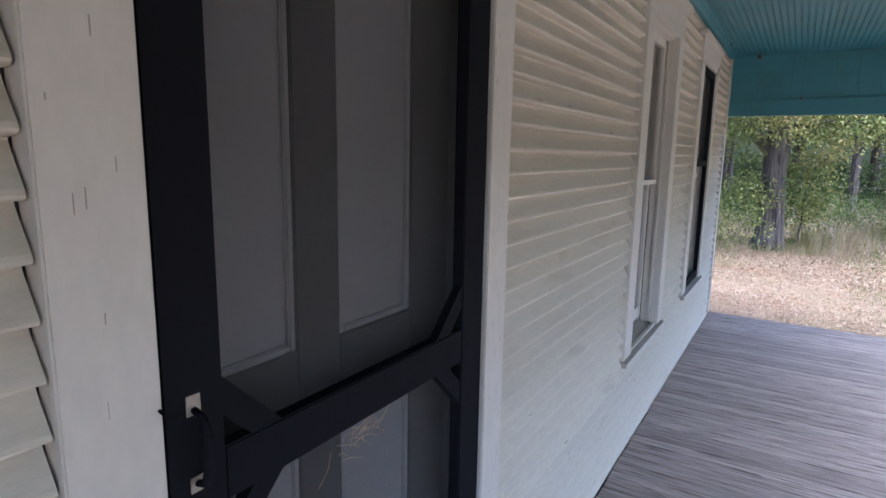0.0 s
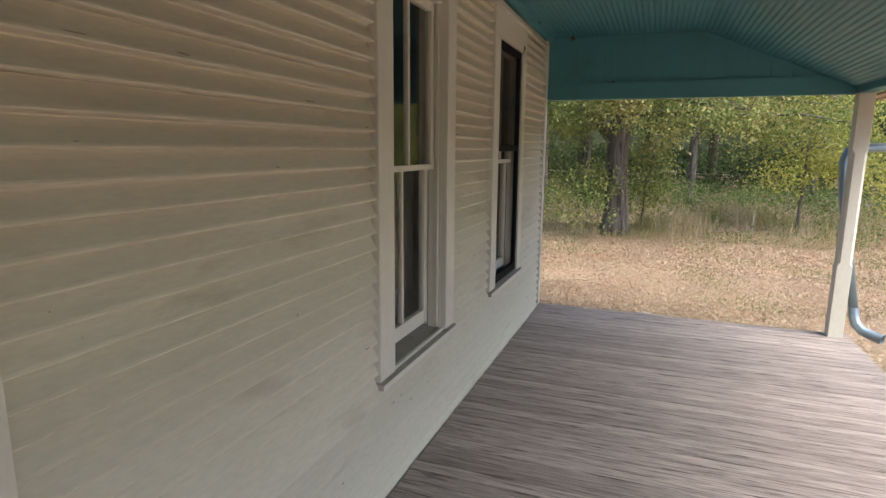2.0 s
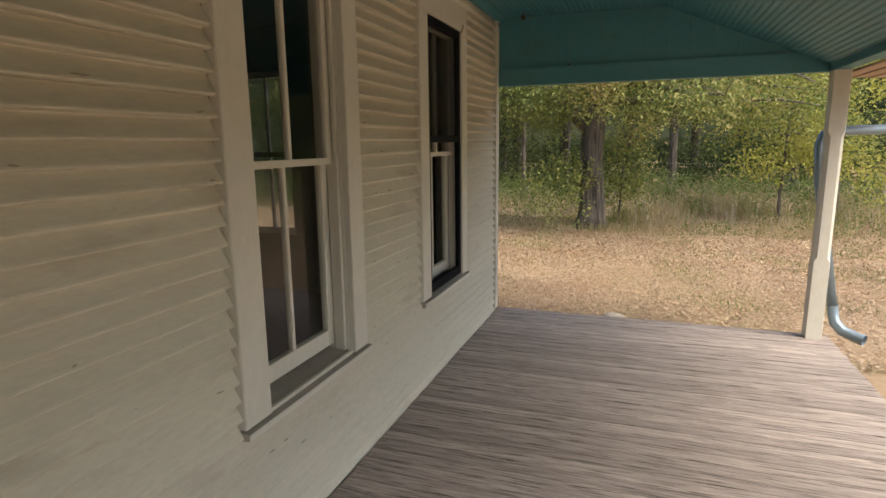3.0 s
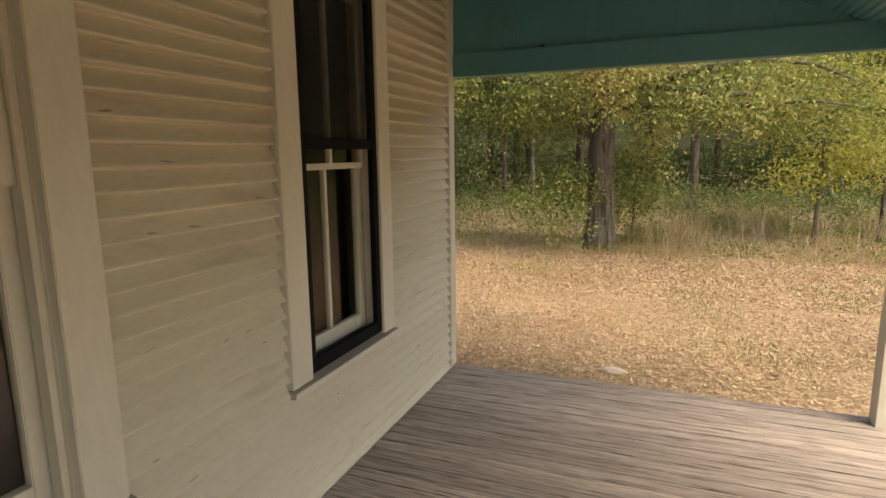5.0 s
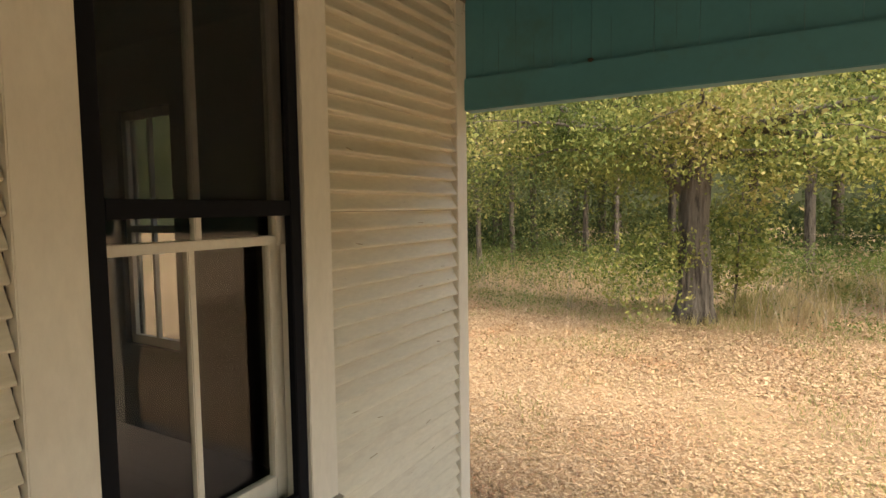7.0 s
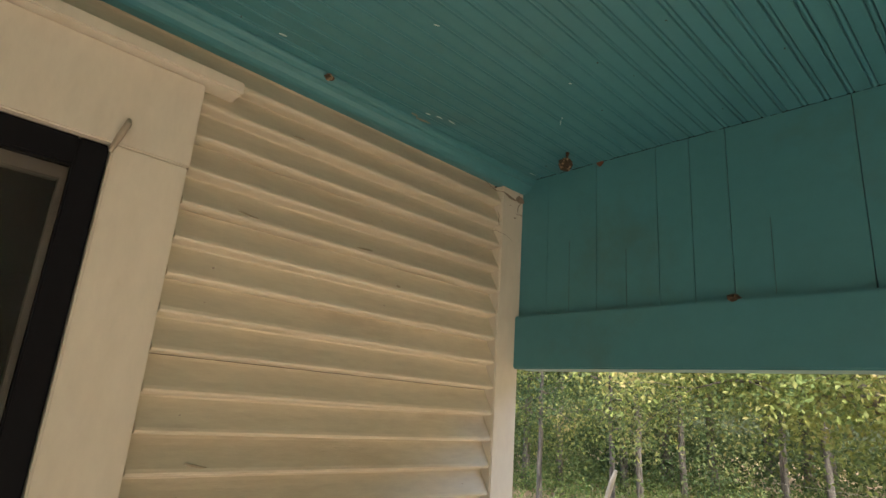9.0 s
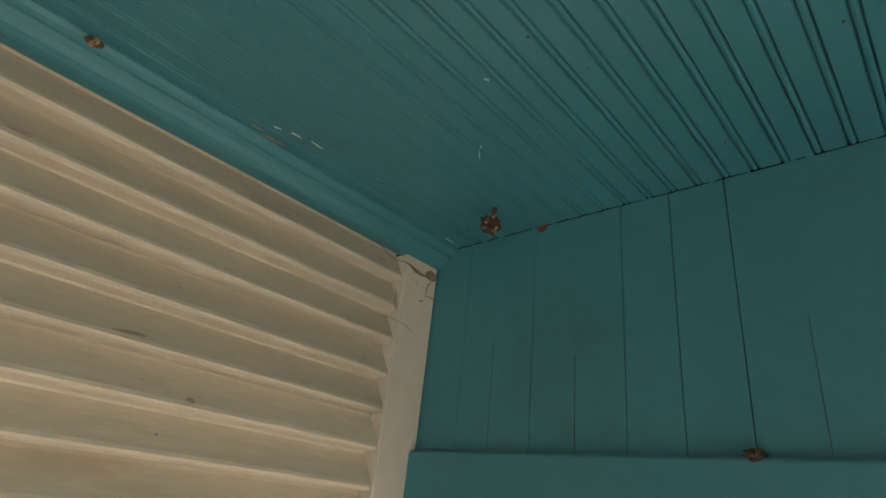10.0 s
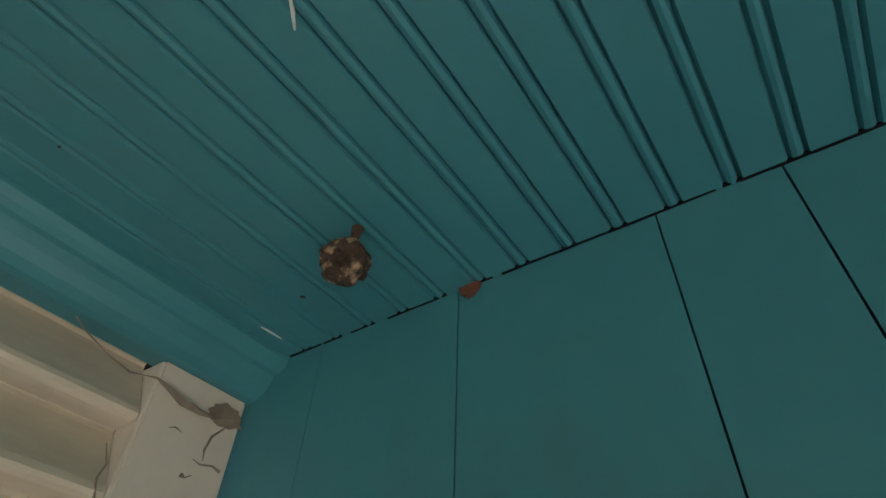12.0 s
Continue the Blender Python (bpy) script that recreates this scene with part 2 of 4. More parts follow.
def scatter(name, centres, size, material, flat=0.0, slim=0.42, parent=None, upright=False):
    """Small folded leaves or blades at given places, each turned its own way. flat: 0 any way, 1 lying."""
    c = np.asarray(centres, dtype=float)
    k = len(c)
    rng = np.random.default_rng(k)
    ln = size * rng.uniform(0.6, 1.35, k)
    if upright:
        d = np.stack([rng.normal(0, 0.28, k), rng.normal(0, 0.28, k), np.ones(k)], 1)
    else:
        d = rng.normal(0, 1, (k, 3))
        d[:, 2] *= 1 - flat
    d /= np.linalg.norm(d, axis=1)[:, None]
    h = rng.normal(0, 1, (k, 3))
    if flat:
        h = np.stack([-d[:, 1], d[:, 0], rng.normal(0, 0.6 * (1 - flat) + 0.22, k)], 1)
    s = np.cross(d, h) if not flat else h
    s /= np.linalg.norm(s, axis=1)[:, None]
    up = np.cross(d, s)
    w = (ln * slim)[:, None]
    L = ln[:, None]
    v = np.stack([c, c + d * L * 0.45 + s * w * 0.5 + up * w * 0.15, c + d * L, c + d * L * 0.45 - s * w * 0.5 + up * w * 0.15], 1).reshape(-1, 3)
    i = np.arange(k)[:, None] * 4
    f = np.stack([i + [0, 1, 2], i + [0, 2, 3]], 1).reshape(-1, 3)
    me = bpy.data.meshes.new(name)
    me.from_pydata(v.tolist(), [], f.tolist())
    me.materials.append(material)
    ob = new(name, me)
    if parent:
        ob.parent = parent
    return ob


# ---- the plan ----
COURSE = 0.0672
Z_CEIL, Z_BEAM, Z_BEAM_TOP = 2.578, 2.003, 2.153
Z_BREAK = 2.560
X_BREAK, X_POST, X_DECK = 1.34, 2.545, 2.67
Y_END, Y_BACK = 8.985, -1.2
GROUND = -0.30
DOOR = (3.033, 3.922, 2.12)
WINDOWS = [(5.440, 5.583, 6.222, 6.350), (7.103, 7.243, 7.897, 8.022)]
SILL, HEAD, HEAD_TOP = 0.56, 2.275, 2.447
DOOR_SHIFT = -0.021

# house wall, solid parts between the openings
wall = tagged(new("wall_front"), "cream-painted wooden house wall with horizontal drop siding", "wall", kind="structure")
bm = bmesh.new()
edges = [Y_BACK, DOOR[0] + DOOR_SHIFT, DOOR[1] + DOOR_SHIFT, WINDOWS[0][1], WINDOWS[0][2], WINDOWS[1][1], WINDOWS[1][2], 8.99]
for i in range(0, 8, 2):
    box(bm, -0.14, -0.028, edges[i], edges[i + 1], -0.25, 2.75)
box(bm, -0.14, -0.028, edges[1], edges[2], DOOR[2], 2.75)
box(bm, -0.14, -0.028, edges[1], edges[2], -0.25, 0.0)
for w in WINDOWS:
    box(bm, -0.14, -0.028, w[1], w[2], HEAD, 2.75)
    box(bm, -0.14, -0.028, w[1], w[2], -0.25, SILL - 0.02)
part("wall_core", bm, M_DARK, wall)

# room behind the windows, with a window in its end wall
room = tagged(new("wall_room"), "room seen through the window glass, its dimness put into the near-black colour", "wall", kind="structure")
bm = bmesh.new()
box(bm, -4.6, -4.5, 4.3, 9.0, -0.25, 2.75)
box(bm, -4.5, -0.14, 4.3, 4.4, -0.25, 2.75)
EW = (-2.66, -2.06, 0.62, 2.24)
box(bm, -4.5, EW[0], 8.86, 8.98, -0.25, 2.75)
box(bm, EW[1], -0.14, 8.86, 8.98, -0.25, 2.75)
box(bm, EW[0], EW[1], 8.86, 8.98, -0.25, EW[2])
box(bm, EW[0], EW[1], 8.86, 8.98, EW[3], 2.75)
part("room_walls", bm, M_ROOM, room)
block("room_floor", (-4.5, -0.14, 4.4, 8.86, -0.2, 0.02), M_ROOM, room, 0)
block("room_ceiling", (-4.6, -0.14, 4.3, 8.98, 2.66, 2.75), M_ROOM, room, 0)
win3 = tagged(new("window_3"), "sash window in the far end wall of the room", "window", kind="structure")
bm = bmesh.new()
xm, zm = (EW[0] + EW[1]) / 2, 1.43
for d in ((EW[0], EW[0] + 0.05, EW[2], EW[3]), (EW[1] - 0.05, EW[1], EW[2], EW[3]), (xm - 0.012, xm + 0.012, EW[2], EW[3]),
          (EW[0], EW[1], EW[2], EW[2] + 0.06), (EW[0], EW[1], EW[3] - 0.06, EW[3]), (EW[0], EW[1], zm - 0.025, zm + 0.025)):
    box(bm, d[0], d[1], 8.90, 8.93, d[2], d[3])
part("sash", bm, M_TRIM, win3)
# Unseen mesh, added only to dim the daylight through this window.
block("screen_mesh", (EW[0], EW[1], 8.945, 8.946, EW[2], EW[3]), M_MESH, win3, 0)

# roof over house and porch, eave boards past the beam
bm = bmesh.new()
for a, b in (((-5.2, 4.9), (-1.2, 3.78)), ((-1.2, 3.78), (3.05, 2.07))):
    vs = [bm.verts.new(p) for p in ((a[0], Y_BACK - 1, a[1]), (b[0], Y_BACK - 1, b[1]), (b[0], 9.35, b[1]), (a[0], 9.35, a[1]),
                                    (a[0], Y_BACK - 1, a[1] + 0.05), (b[0], Y_BACK - 1, b[1] + 0.05), (b[0], 9.35, b[1] + 0.05), (a[0], 9.35, a[1] + 0.05))]
    for f in ((0, 1, 2, 3), (7, 6, 5, 4), (0, 4, 5, 1), (1, 5, 6, 2), (2, 6, 7, 3), (3, 7, 4, 0)):
        bm.faces.new([vs[i] for i in f])
tagged(part("roof", bm, M_ROOF), "low porch roof", "roof", kind="structure")
sof = tagged(new("eave"), "bare pinkish wooden boards under the eave", "eave", kind="structure")
for i in range(4):
    block("eave_board", (2.625 + i * 0.108, 2.728 + i * 0.108, Y_BACK, 9.3, 1.985 - i * 0.008, 2.003 - i * 0.008), M_RAW, sof)
block("fascia", (3.06, 3.085, Y_BACK, 9.32, 1.93, 2.08), M_TEAL, sof)

# beaded ceiling: level by the wall, sloping down to the outer beam
PITCH = 0.041
prof, s = [], -0.0315
flat_len = X_BREAK
slope_len = math.hypot(X_POST - 0.05 - X_BREAK, Z_BREAK - 2.06)
sx, sz = (X_POST - 0.05 - X_BREAK) / slope_len, (2.06 - Z_BREAK) / slope_len


def on_ceiling(s, d):
    if s < flat_len:
        return (s, Z_CEIL + (Z_BREAK - Z_CEIL) * s / X_BREAK + d)
    u = s - flat_len
    return (X_BREAK + u * sx - d * sz, Z_BREAK + u * sz + d * sx)


while s < flat_len + slope_len - PITCH:
    for off, d in ((0, 0), (0.0265, 0), (0.0285, 0.0042), (0.0305, 0.0005), (0.0335, -0.0003), (0.0365, 0.0005), (0.0385, 0.0042), (0.0405, 0)):
        prof.append(on_ceiling(s + off, d))
    s += PITCH
last = on_ceiling(flat_len + slope_len, 0)
prof += [last, (last[0], last[1] + 0.03), (X_BREAK, Z_BREAK + 0.04), (-0.03, Z_CEIL + 0.04)]
ceil = sweep("ceiling", prof, Y_BACK, 9.018, M_TEAL)
tagged(ceil, "teal-painted beadboard porch ceiling with a sloping outer part", "ceiling", kind="structure")
# bed moulding along the wall
mould = [(-0.01, 2.536), (0.012, 2.536), (0.020, 2.538), (0.029, 2.543), (0.036, 2.551), (0.040, 2.560), (0.046, 2.561), (0.052, 2.565), (0.056, 2.572), (0.056, 2.584), (-0.01, 2.584)]
tagged(sweep("trim_moulding", mould, Y_BACK, 9.007, M_TEAL), "rounded teal moulding between wall and ceiling", "moulding", kind="structure")

# end beam, gable planks and outer beam
tagged(block("trim_beam", (0.008, X_POST + 0.06, Y_END, 9.07, Z_BEAM, Z_BEAM_TOP), M_TEAL, None, 0.004), "teal painted beam across the open porch end", "beam", kind="structure")
tagged(block("trim_beam_outer", (X_POST - 0.05, X_POST + 0.06, Y_BACK, Y_END - 0.002, Z_BEAM, Z_BEAM_TOP), M_TEAL, None, 0.004), "teal painted beam along the porch edge", "beam", kind="structure")
gable = tagged(new("wall_gable"), "teal vertical planks closing the porch end above the beam", "wall", kind="structure")
joints = [0.0, 0.105, 0.266, 0.439, 0.525, 0.611, 0.862, 1.03, 1.20, 1.37, 1.54, 1.71, 1.88, 2.05, 2.22, 2.39, 2.56]
rnd = random.Random(4)
for a, b in zip(joints, joints[1:]):
    top = [Z_CEIL + 0.02 + (Z_BREAK - Z_CEIL) * x / X_BREAK if x <= X_BREAK else Z_BREAK + 0.02 + (x - X_BREAK) * sz / sx for x in (a, b)]
    bm = bmesh.new()
    y = 9.008 + rnd.uniform(-0.0012, 0.0012)
    g = 0.0005 + (0.0005 if a in (0.439, 0.611) else 0)
    pts = [(a + g, Z_BEAM_TOP - 0.02), (b - g, Z_BEAM_TOP - 0.02), (b - g, max(top[1], Z_BEAM_TOP)), (a + g, max(top[0], Z_BEAM_TOP))]
    fr = [bm.verts.new((x, y, z)) for x, z in pts]
    bk = [bm.verts.new((x, y + 0.02, z)) for x, z in pts]
    bm.faces.new(fr)
    bm.faces.new(bk[::-1])
    for i in range(4):
        bm.faces.new((fr[i], bk[i], bk[(i + 1) % 4], fr[(i + 1) % 4]))
    part("plank", bm, M_TEAL, gable)
for cx, c0, c1 in ((0.352, 2.16, 2.31), (0.692, 2.16, 2.33), (0.945, 2.2, 2.36), (0.18, 2.16, 2.36)):
    block("crack", (cx, cx + 0.0005, 9.0066, 9.0074, c0, c1), M_DARK, gable, 0)
bm = bmesh.new()
x = 0.06
while x < X_BREAK - 0.02:
    ln, t = rnd.uniform(0.012, 0.05), rnd.uniform(0.0003, 0.0011)
    z = Z_CEIL + (Z_BREAK - Z_CEIL) * x / X_BREAK
    box(bm, x, x + ln, 9.0045, 9.0066, z - t, z + 0.002)
    x += ln + (0.0 if rnd.random() < 0.7 else rnd.uniform(0.0, 0.015))
tagged(part("joint_crack", bm, M_BLACK, gable), kind="stuff")
block("backing", (0.0, X_POST, 9.031, 9.05, Z_BEAM_TOP, 2.6), M_DARK, gable, 0)

# corner board
bm = bmesh.new()
box(bm, -0.027, 0.012, 8.908, 9.004, 0.002, 2.538, 0.003)
tagged(part("trim_corner_board", bm, M_TRIM), "cream corner board, chipped at the top", "corner board", kind="structure")
bm = bmesh.new()
for d in ((-4.6, EW[0], -0.28, 2.9), (EW[1], -0.016, -0.28, 2.9), (EW[0], EW[1], -0.28, EW[2]), (EW[0], EW[1], EW[3], 2.9)):
    box(bm, d[0], d[1], 8.985, 9.004, d[2], d[3])
tagged(part("wall_corner_return", bm, M_SIDING), "house end wall", "wall", kind="structure")

# post with chamfered middle
post = empty("porch_post", "cream square wooden porch post with chamfered middle", "post")
PW = 0.055


def octa(c):
    return [(PW, -PW + c), (PW, PW - c), (PW - c, PW), (-PW + c, PW), (-PW, PW - c), (-PW, -PW + c), (-PW + c, -PW), (PW - c, -PW)]


bm = bmesh.new()
rows = [(0.001, 0.003), (0.61, 0.003), (0.64, 0.022), (1.53, 0.022), (1.57, 0.003), (2.0, 0.003)]
rings = [[bm.verts.new((X_POST + x, 8.90 + y, z)) for x, y in octa(c)] for z, c in rows]
for r0, r1 in zip(rings, rings[1:]):
    for k in range(8):
        bm.faces.new((r0[k], r0[(k + 1) % 8], r1[(k + 1) % 8], r1[k]))
bm.faces.new(rings[0][::-1])
bm.faces.new(rings[-1])
part("shaft", bm, M_TRIM, post)

# downspout behind the post
spout = empty("downspout", "blue-grey metal downspout with elbow beside the porch post", "downspout")
bm = bmesh.new()
pts = [(3.06, 9.13, 1.98), (3.06, 9.13, 1.66), (3.03, 9.13, 1.60), (2.96, 9.13, 1.585), (2.60, 9.12, 1.575), (2.535, 9.11, 1.55), (2.51, 9.10, 1.48),
       (2.53, 9.09, 1.2), (2.70, 9.02, 0.20)]
tube(bm, pts, [0.036] * len(pts), 16)
part("pipe", bm, M_METAL, spout, smooth=True)
bm = bmesh.new()
pts = [(2.697, 9.02, 0.24), (2.705, 9.015, 0.16), (2.72, 8.99, 0.10), (2.76, 8.95, 0.055), (2.83, 8.90, 0.03), (2.88, 8.86, 0.02)]
tube(bm, pts, [0.039, 0.039, 0.041, 0.041, 0.041, 0.043], 16, cap=False)
part("elbow", bm, M_METAL, spout, smooth=True)


# ---- windows ----
def window(name, w, screened):
    """Double-hung two-over-two window with casings, head cap, sill, and a black screen frame if screened."""
    y0, y1, y2, y3 = w
    t = tagged(new(name), "cream sash window with black screen frame" if screened else "cream two-over-two sash window with dirty sill", "window", kind="structure")
    block("casing", (-0.027, 0.016, y0, y1, SILL, HEAD - 0.001), M_TRIM, t)
    block("casing", (-0.027, 0.016, y2, y3, SILL, HEAD - 0.001), M_TRIM, t)
    block("head_board", (-0.027, 0.017, y0 - 0.002, y3 + 0.002, HEAD, HEAD_TOP), M_TRIM, t)
    bm = bmesh.new()
    box(bm, -0.015, 0.043, y0 - 0.055, y3 + 0.065, HEAD_TOP + 0.0005, HEAD_TOP + 0.026, 0.003)
    part("head_cap", bm, M_TRIM, t)
    bm = bmesh.new()
    f = [(0.031, 0.529), (0.031, 0.552), (-0.15, 0.585), (-0.15, 0.54), (0.0, 0.526)]
    a = [bm.verts.new((x, y0 - 0.008, z)) for x, z in f]
    b = [bm.verts.new((x, y3 + 0.012, z)) for x, z in f]
    for i in range(5):
        bm.faces.new((a[i], a[(i + 1) % 5], b[(i + 1) % 5], b[i]))
    bm.faces.new(a[::-1])
    bm.faces.new(b)
    part("window_sill", bm, M_SILL, t)
    block("sill_front", (0.029, 0.034, y0 - 0.006, y3 + 0.010, 0.527, 0.551), M_TRIM, t, 0.001)
    # jambs with stops and the blind grooves between them
    for sgn, y in ((1, y1), (-1, y2)):
        for x0, x1, d in ((-0.139, -0.110, 0.010), (-0.104, -0.092, 0.016), (-0.086, -0.050, 0.010), (-0.046, -0.030, 0.020), (-0.03, -0.0155, 0.003)):
            ya, yb = sorted((y, y + sgn * d))
            block("jamb_stop", (x0, x1, ya, yb, 0.57, HEAD), M_TRIM, t, 0.001)
    block("head_jamb", (-0.139, -0.017, y1, y2, HEAD - 0.018, HEAD - 0.0005), M_TRIM, t, 0.001)
    ym = (y1 + y2) / 2
    for sash, x0, z0, z1, bot in (("lower_sash", -0.124, 0.60, 1.462, 0.075), ("upper_sash", -0.088, 1.435, HEAD - 0.018, 0.028)):
        x1 = x0 + 0.034
        ya, yb = y1 + 0.011, y2 - 0.011
        bm = bmesh.new()
        box(bm, x0, x1, ya, ya + 0.042, z0, z1, 0.003)
        box(bm, x0, x1, yb - 0.042, yb, z0, z1, 0.003)
        top = 0.026 if sash == "lower_sash" else 0.045
        box(bm, x0 + 0.001, x1 - 0.001, ya + 0.041, yb - 0.041, z1 - top, z1, 0.002)
        box(bm, x0 + 0.001, x1 - 0.001, ya + 0.041, yb - 0.041, z0, z0 + bot, 0.002)
        box(bm, x0 + 0.004, x1 - 0.004, ym - 0.011, ym + 0.011, z0 + bot - 0.001, z1 - top + 0.001, 0.003)
        sob = part(sash, bm, M_TRIM, t)
        for pa, pb in ((ya + 0.04, ym - 0.010), (ym + 0.010, yb - 0.04)):
            p = block("pane", (x0 + 0.015, x0 + 0.018, pa, pb, z0 + bot - 0.003, z1 - top + 0.003), M_GLASS, sob, 0)
            p.visible_shadow = False
    if not screened:
        block("sill_stop", (-0.014, 0.004, y1 + 0.001, y2 - 0.001, 0.554, 0.572), M_TRIM, t, 0.002)
    if screened:
        bm = bmesh.new()
        x0, x1 = -0.026, 0.004
        za, zb = 0.572, HEAD - 0.002
        box(bm, x0, x1, y1 + 0.002, y1 + 0.047, za, zb, 0.003)
        box(bm, x0, x1, y2 - 0.047, y2 - 0.002, za, zb, 0.003)
        box(bm, x0 + 0.001, x1 - 0.001, y1 + 0.046, y2 - 0.046, za, za + 0.06, 0.003)
        box(bm, x0 + 0.001, x1 - 0.001, y1 + 0.046, y2 - 0.046, zb - 0.05, zb, 0.003)
        box(bm, x0 + 0.001, x1 - 0.001, y1 + 0.046, y2 - 0.046, 1.525, 1.572, 0.003)
        part("screen_frame", bm, M_BLACK, t, "black painted screen frame")
        block("screen_mesh", (-0.013, -0.012, y1 + 0.04, y2 - 0.04, 1.56, zb - 0.04), M_MESH, t, 0)
        bm = bmesh.new()
        tube(bm, [(0.016, y2 + 0.014, 2.325), (0.026, y2 + 0.012, 2.313), (0.022, y2 + 0.005, 2.288), (0.012, y2 - 0.002, 2.26)], [0.004, 0.006, 0.006, 0.004], 8)
        part("hook", bm, M_RUST, t, "rusty screen hanger hook")
    return t


window("window_1", WINDOWS[0], False)
window("window_2", WINDOWS[1], True)

# ---- screen door ----
dcase = tagged(new("trim_door_casing"), "wide cream casing boards round the doorway", "door casing", kind="structure")
dcase.location.y = DOOR_SHIFT
block("casing", (-0.027, 0.016, 2.912, 3.031, 0.002, DOOR[2]), M_TRIM, dcase)
block("casing", (-0.027, 0.016, 3.924, 4.036, 0.002, DOOR[2]), M_TRIM, dcase)
block("head_board", (-0.015, 0.017, 2.908, 4.04, DOOR[2] + 0.001, DOOR[2] + 0.15), M_TRIM, dcase)
for a, b in ((DOOR[0] + 0.0005, DOOR[0] + 0.012), (DOOR[1] - 0.012, DOOR[1] - 0.0005)):
    block("jamb", (-0.139, -0.030, a, b, 0.0, DOOR[2]), M_STILE, dcase, 0.002)
block("threshold", (-0.139, 0.02, DOOR[0], DOOR[1], 0.0, 0.02), M_SILL, dcase, 0.004)

bm = bmesh.new()
rnd = random.Random(15)
for i in range(44):
    c, zc = rnd.choice((2.92 + rnd.uniform(0, 0.10), 3.93 + rnd.uniform(0, 0.10))), rnd.uniform(0.6, 2.0)
    ln, wd = rnd.uniform(0.003, 0.012), rnd.uniform(0.0004, 0.0010)
    box(bm, 0.0158, 0.0164, c - wd, c + wd, zc - ln, zc + ln)
tagged(part("scratches", bm, M_SILL, dcase), kind="stuff")

sd = tagged(new("door_1"), "black wooden screen door with corner braces and a pull handle", "screen door", kind="structure")
sd.location.y = DOOR_SHIFT
SX0, SX1 = -0.026, 0.006
bm = bmesh.new()
box(bm, SX0, SX1, 3.036, 3.128, 0.03, DOOR[2] - 0.004, 0.003)
part("stile", bm, M_BLACK, sd)
block("stile", (SX0, SX1, 3.815, 3.919, 0.03, DOOR[2] - 0.004), M_BLACK, sd)
for z0, z1 in ((0.03, 0.24), (1.075, 1.162), (2.0, DOOR[2] - 0.004)):
    block("rail", (SX0 + 0.001, SX1 - 0.001, 3.127, 3.816, z0, z1), M_BLACK, sd)


def brace(y, z, sy, sz_, out=0.112, wd=0.042):
    """Flat diagonal strip across a corner of the door frame."""
    bm = bmesh.new()
    inner = out - wd * 1.414
    pts = [(y, z + sz_ * out), (y + sy * out, z), (y + sy * inner, z), (y, z + sz_ * inner)]
    fr = [bm.verts.new((SX1 - 0.004, a, b)) for a, b in pts]
    bk = [bm.verts.new((SX0 + 0.006, a, b)) for a, b in pts]
    bm.faces.new(fr)
    bm.faces.new(bk[::-1])
    for i in range(4):
        bm.faces.new((fr[i], bk[i], bk[(i + 1) % 4], fr[(i + 1) % 4]))
    part("brace", bm, M_BLACK, sd)


for y, sy in ((3.127, 1), (3.816, -1)):
    brace(y, 1.161, sy, 1)
    brace(y, 1.076, sy, -1)
for z0, z1 in ((0.235, 1.08), (1.158, 2.01)):
    block("screen_mesh", (-0.021, -0.020, 3.12, 3.825, z0, z1), M_MESH, sd, 0)
hd = block("handle", (0.006, 0.0085, 3.068, 3.090, 1.232, 1.262), M_RUST, sd, 0.001, "worn metal pull handle")
block("plate", (0.006, 0.0085, 3.068, 3.090, 1.118, 1.142), M_RUST, hd, 0.001)
bm = bmesh.new()
tube(bm, [(0.008, 3.079, 1.240), (0.026, 3.079, 1.234), (0.034, 3.079, 1.215), (0.036, 3.079, 1.185), (0.034, 3.079, 1.155), (0.026, 3.079, 1.136), (0.008, 3.079, 1.131)],
     [0.005, 0.006, 0.007, 0.008, 0.007, 0.006, 0.005], 10)
part("grip", bm, M_BLACK, hd, smooth=True)
bm = bmesh.new()
tube(bm, [(0.016, 3.026, 1.262), (0.026, 3.027, 1.258), (0.028, 3.031, 1.246), (0.024, 3.030, 1.238)], [0.0025, 0.0025, 0.0025, 0.002], 8)
part("eye_hook", bm, M_BLACK, sd)

idoor = tagged(new("door_2"), "panelled inner door behind the screen", "door", kind="structure")
idoor.location.y = DOOR_SHIFT
IX0, IX1 = -0.135, -0.10
for a, b in ((3.047, 3.118), (3.372, 3.490), (3.742, 3.908)):
    block("stile", (IX0, IX1, a, b, 0.02, 2.10), M_STILE, idoor)
for a, b in ((3.118, 3.372), (3.490, 3.742)):
    for z0, z1 in ((0.02, 0.24), (1.03, 1.215), (1.98, 2.10)):
        block("rail", (IX0, IX1 - 0.001, a, b, z0, z1), M_STILE, idoor)
    for z0, z1 in ((0.24, 1.03), (1.215, 1.98)):
        block("panel", (IX0 + 0.006, IX1 - 0.014, a, b, z0, z1), M_PANEL, idoor, 0)
        for d in ((a, a + 0.016, z0, z1), (b - 0.016, b, z0, z1), (a + 0.016, b - 0.016, z0, z0 + 0.016), (a + 0.016, b - 0.016, z1 - 0.016, z1)):
            block("beading", (IX1 - 0.014, IX1 - 0.004, *d), M_PANEL, idoor, 0.003)

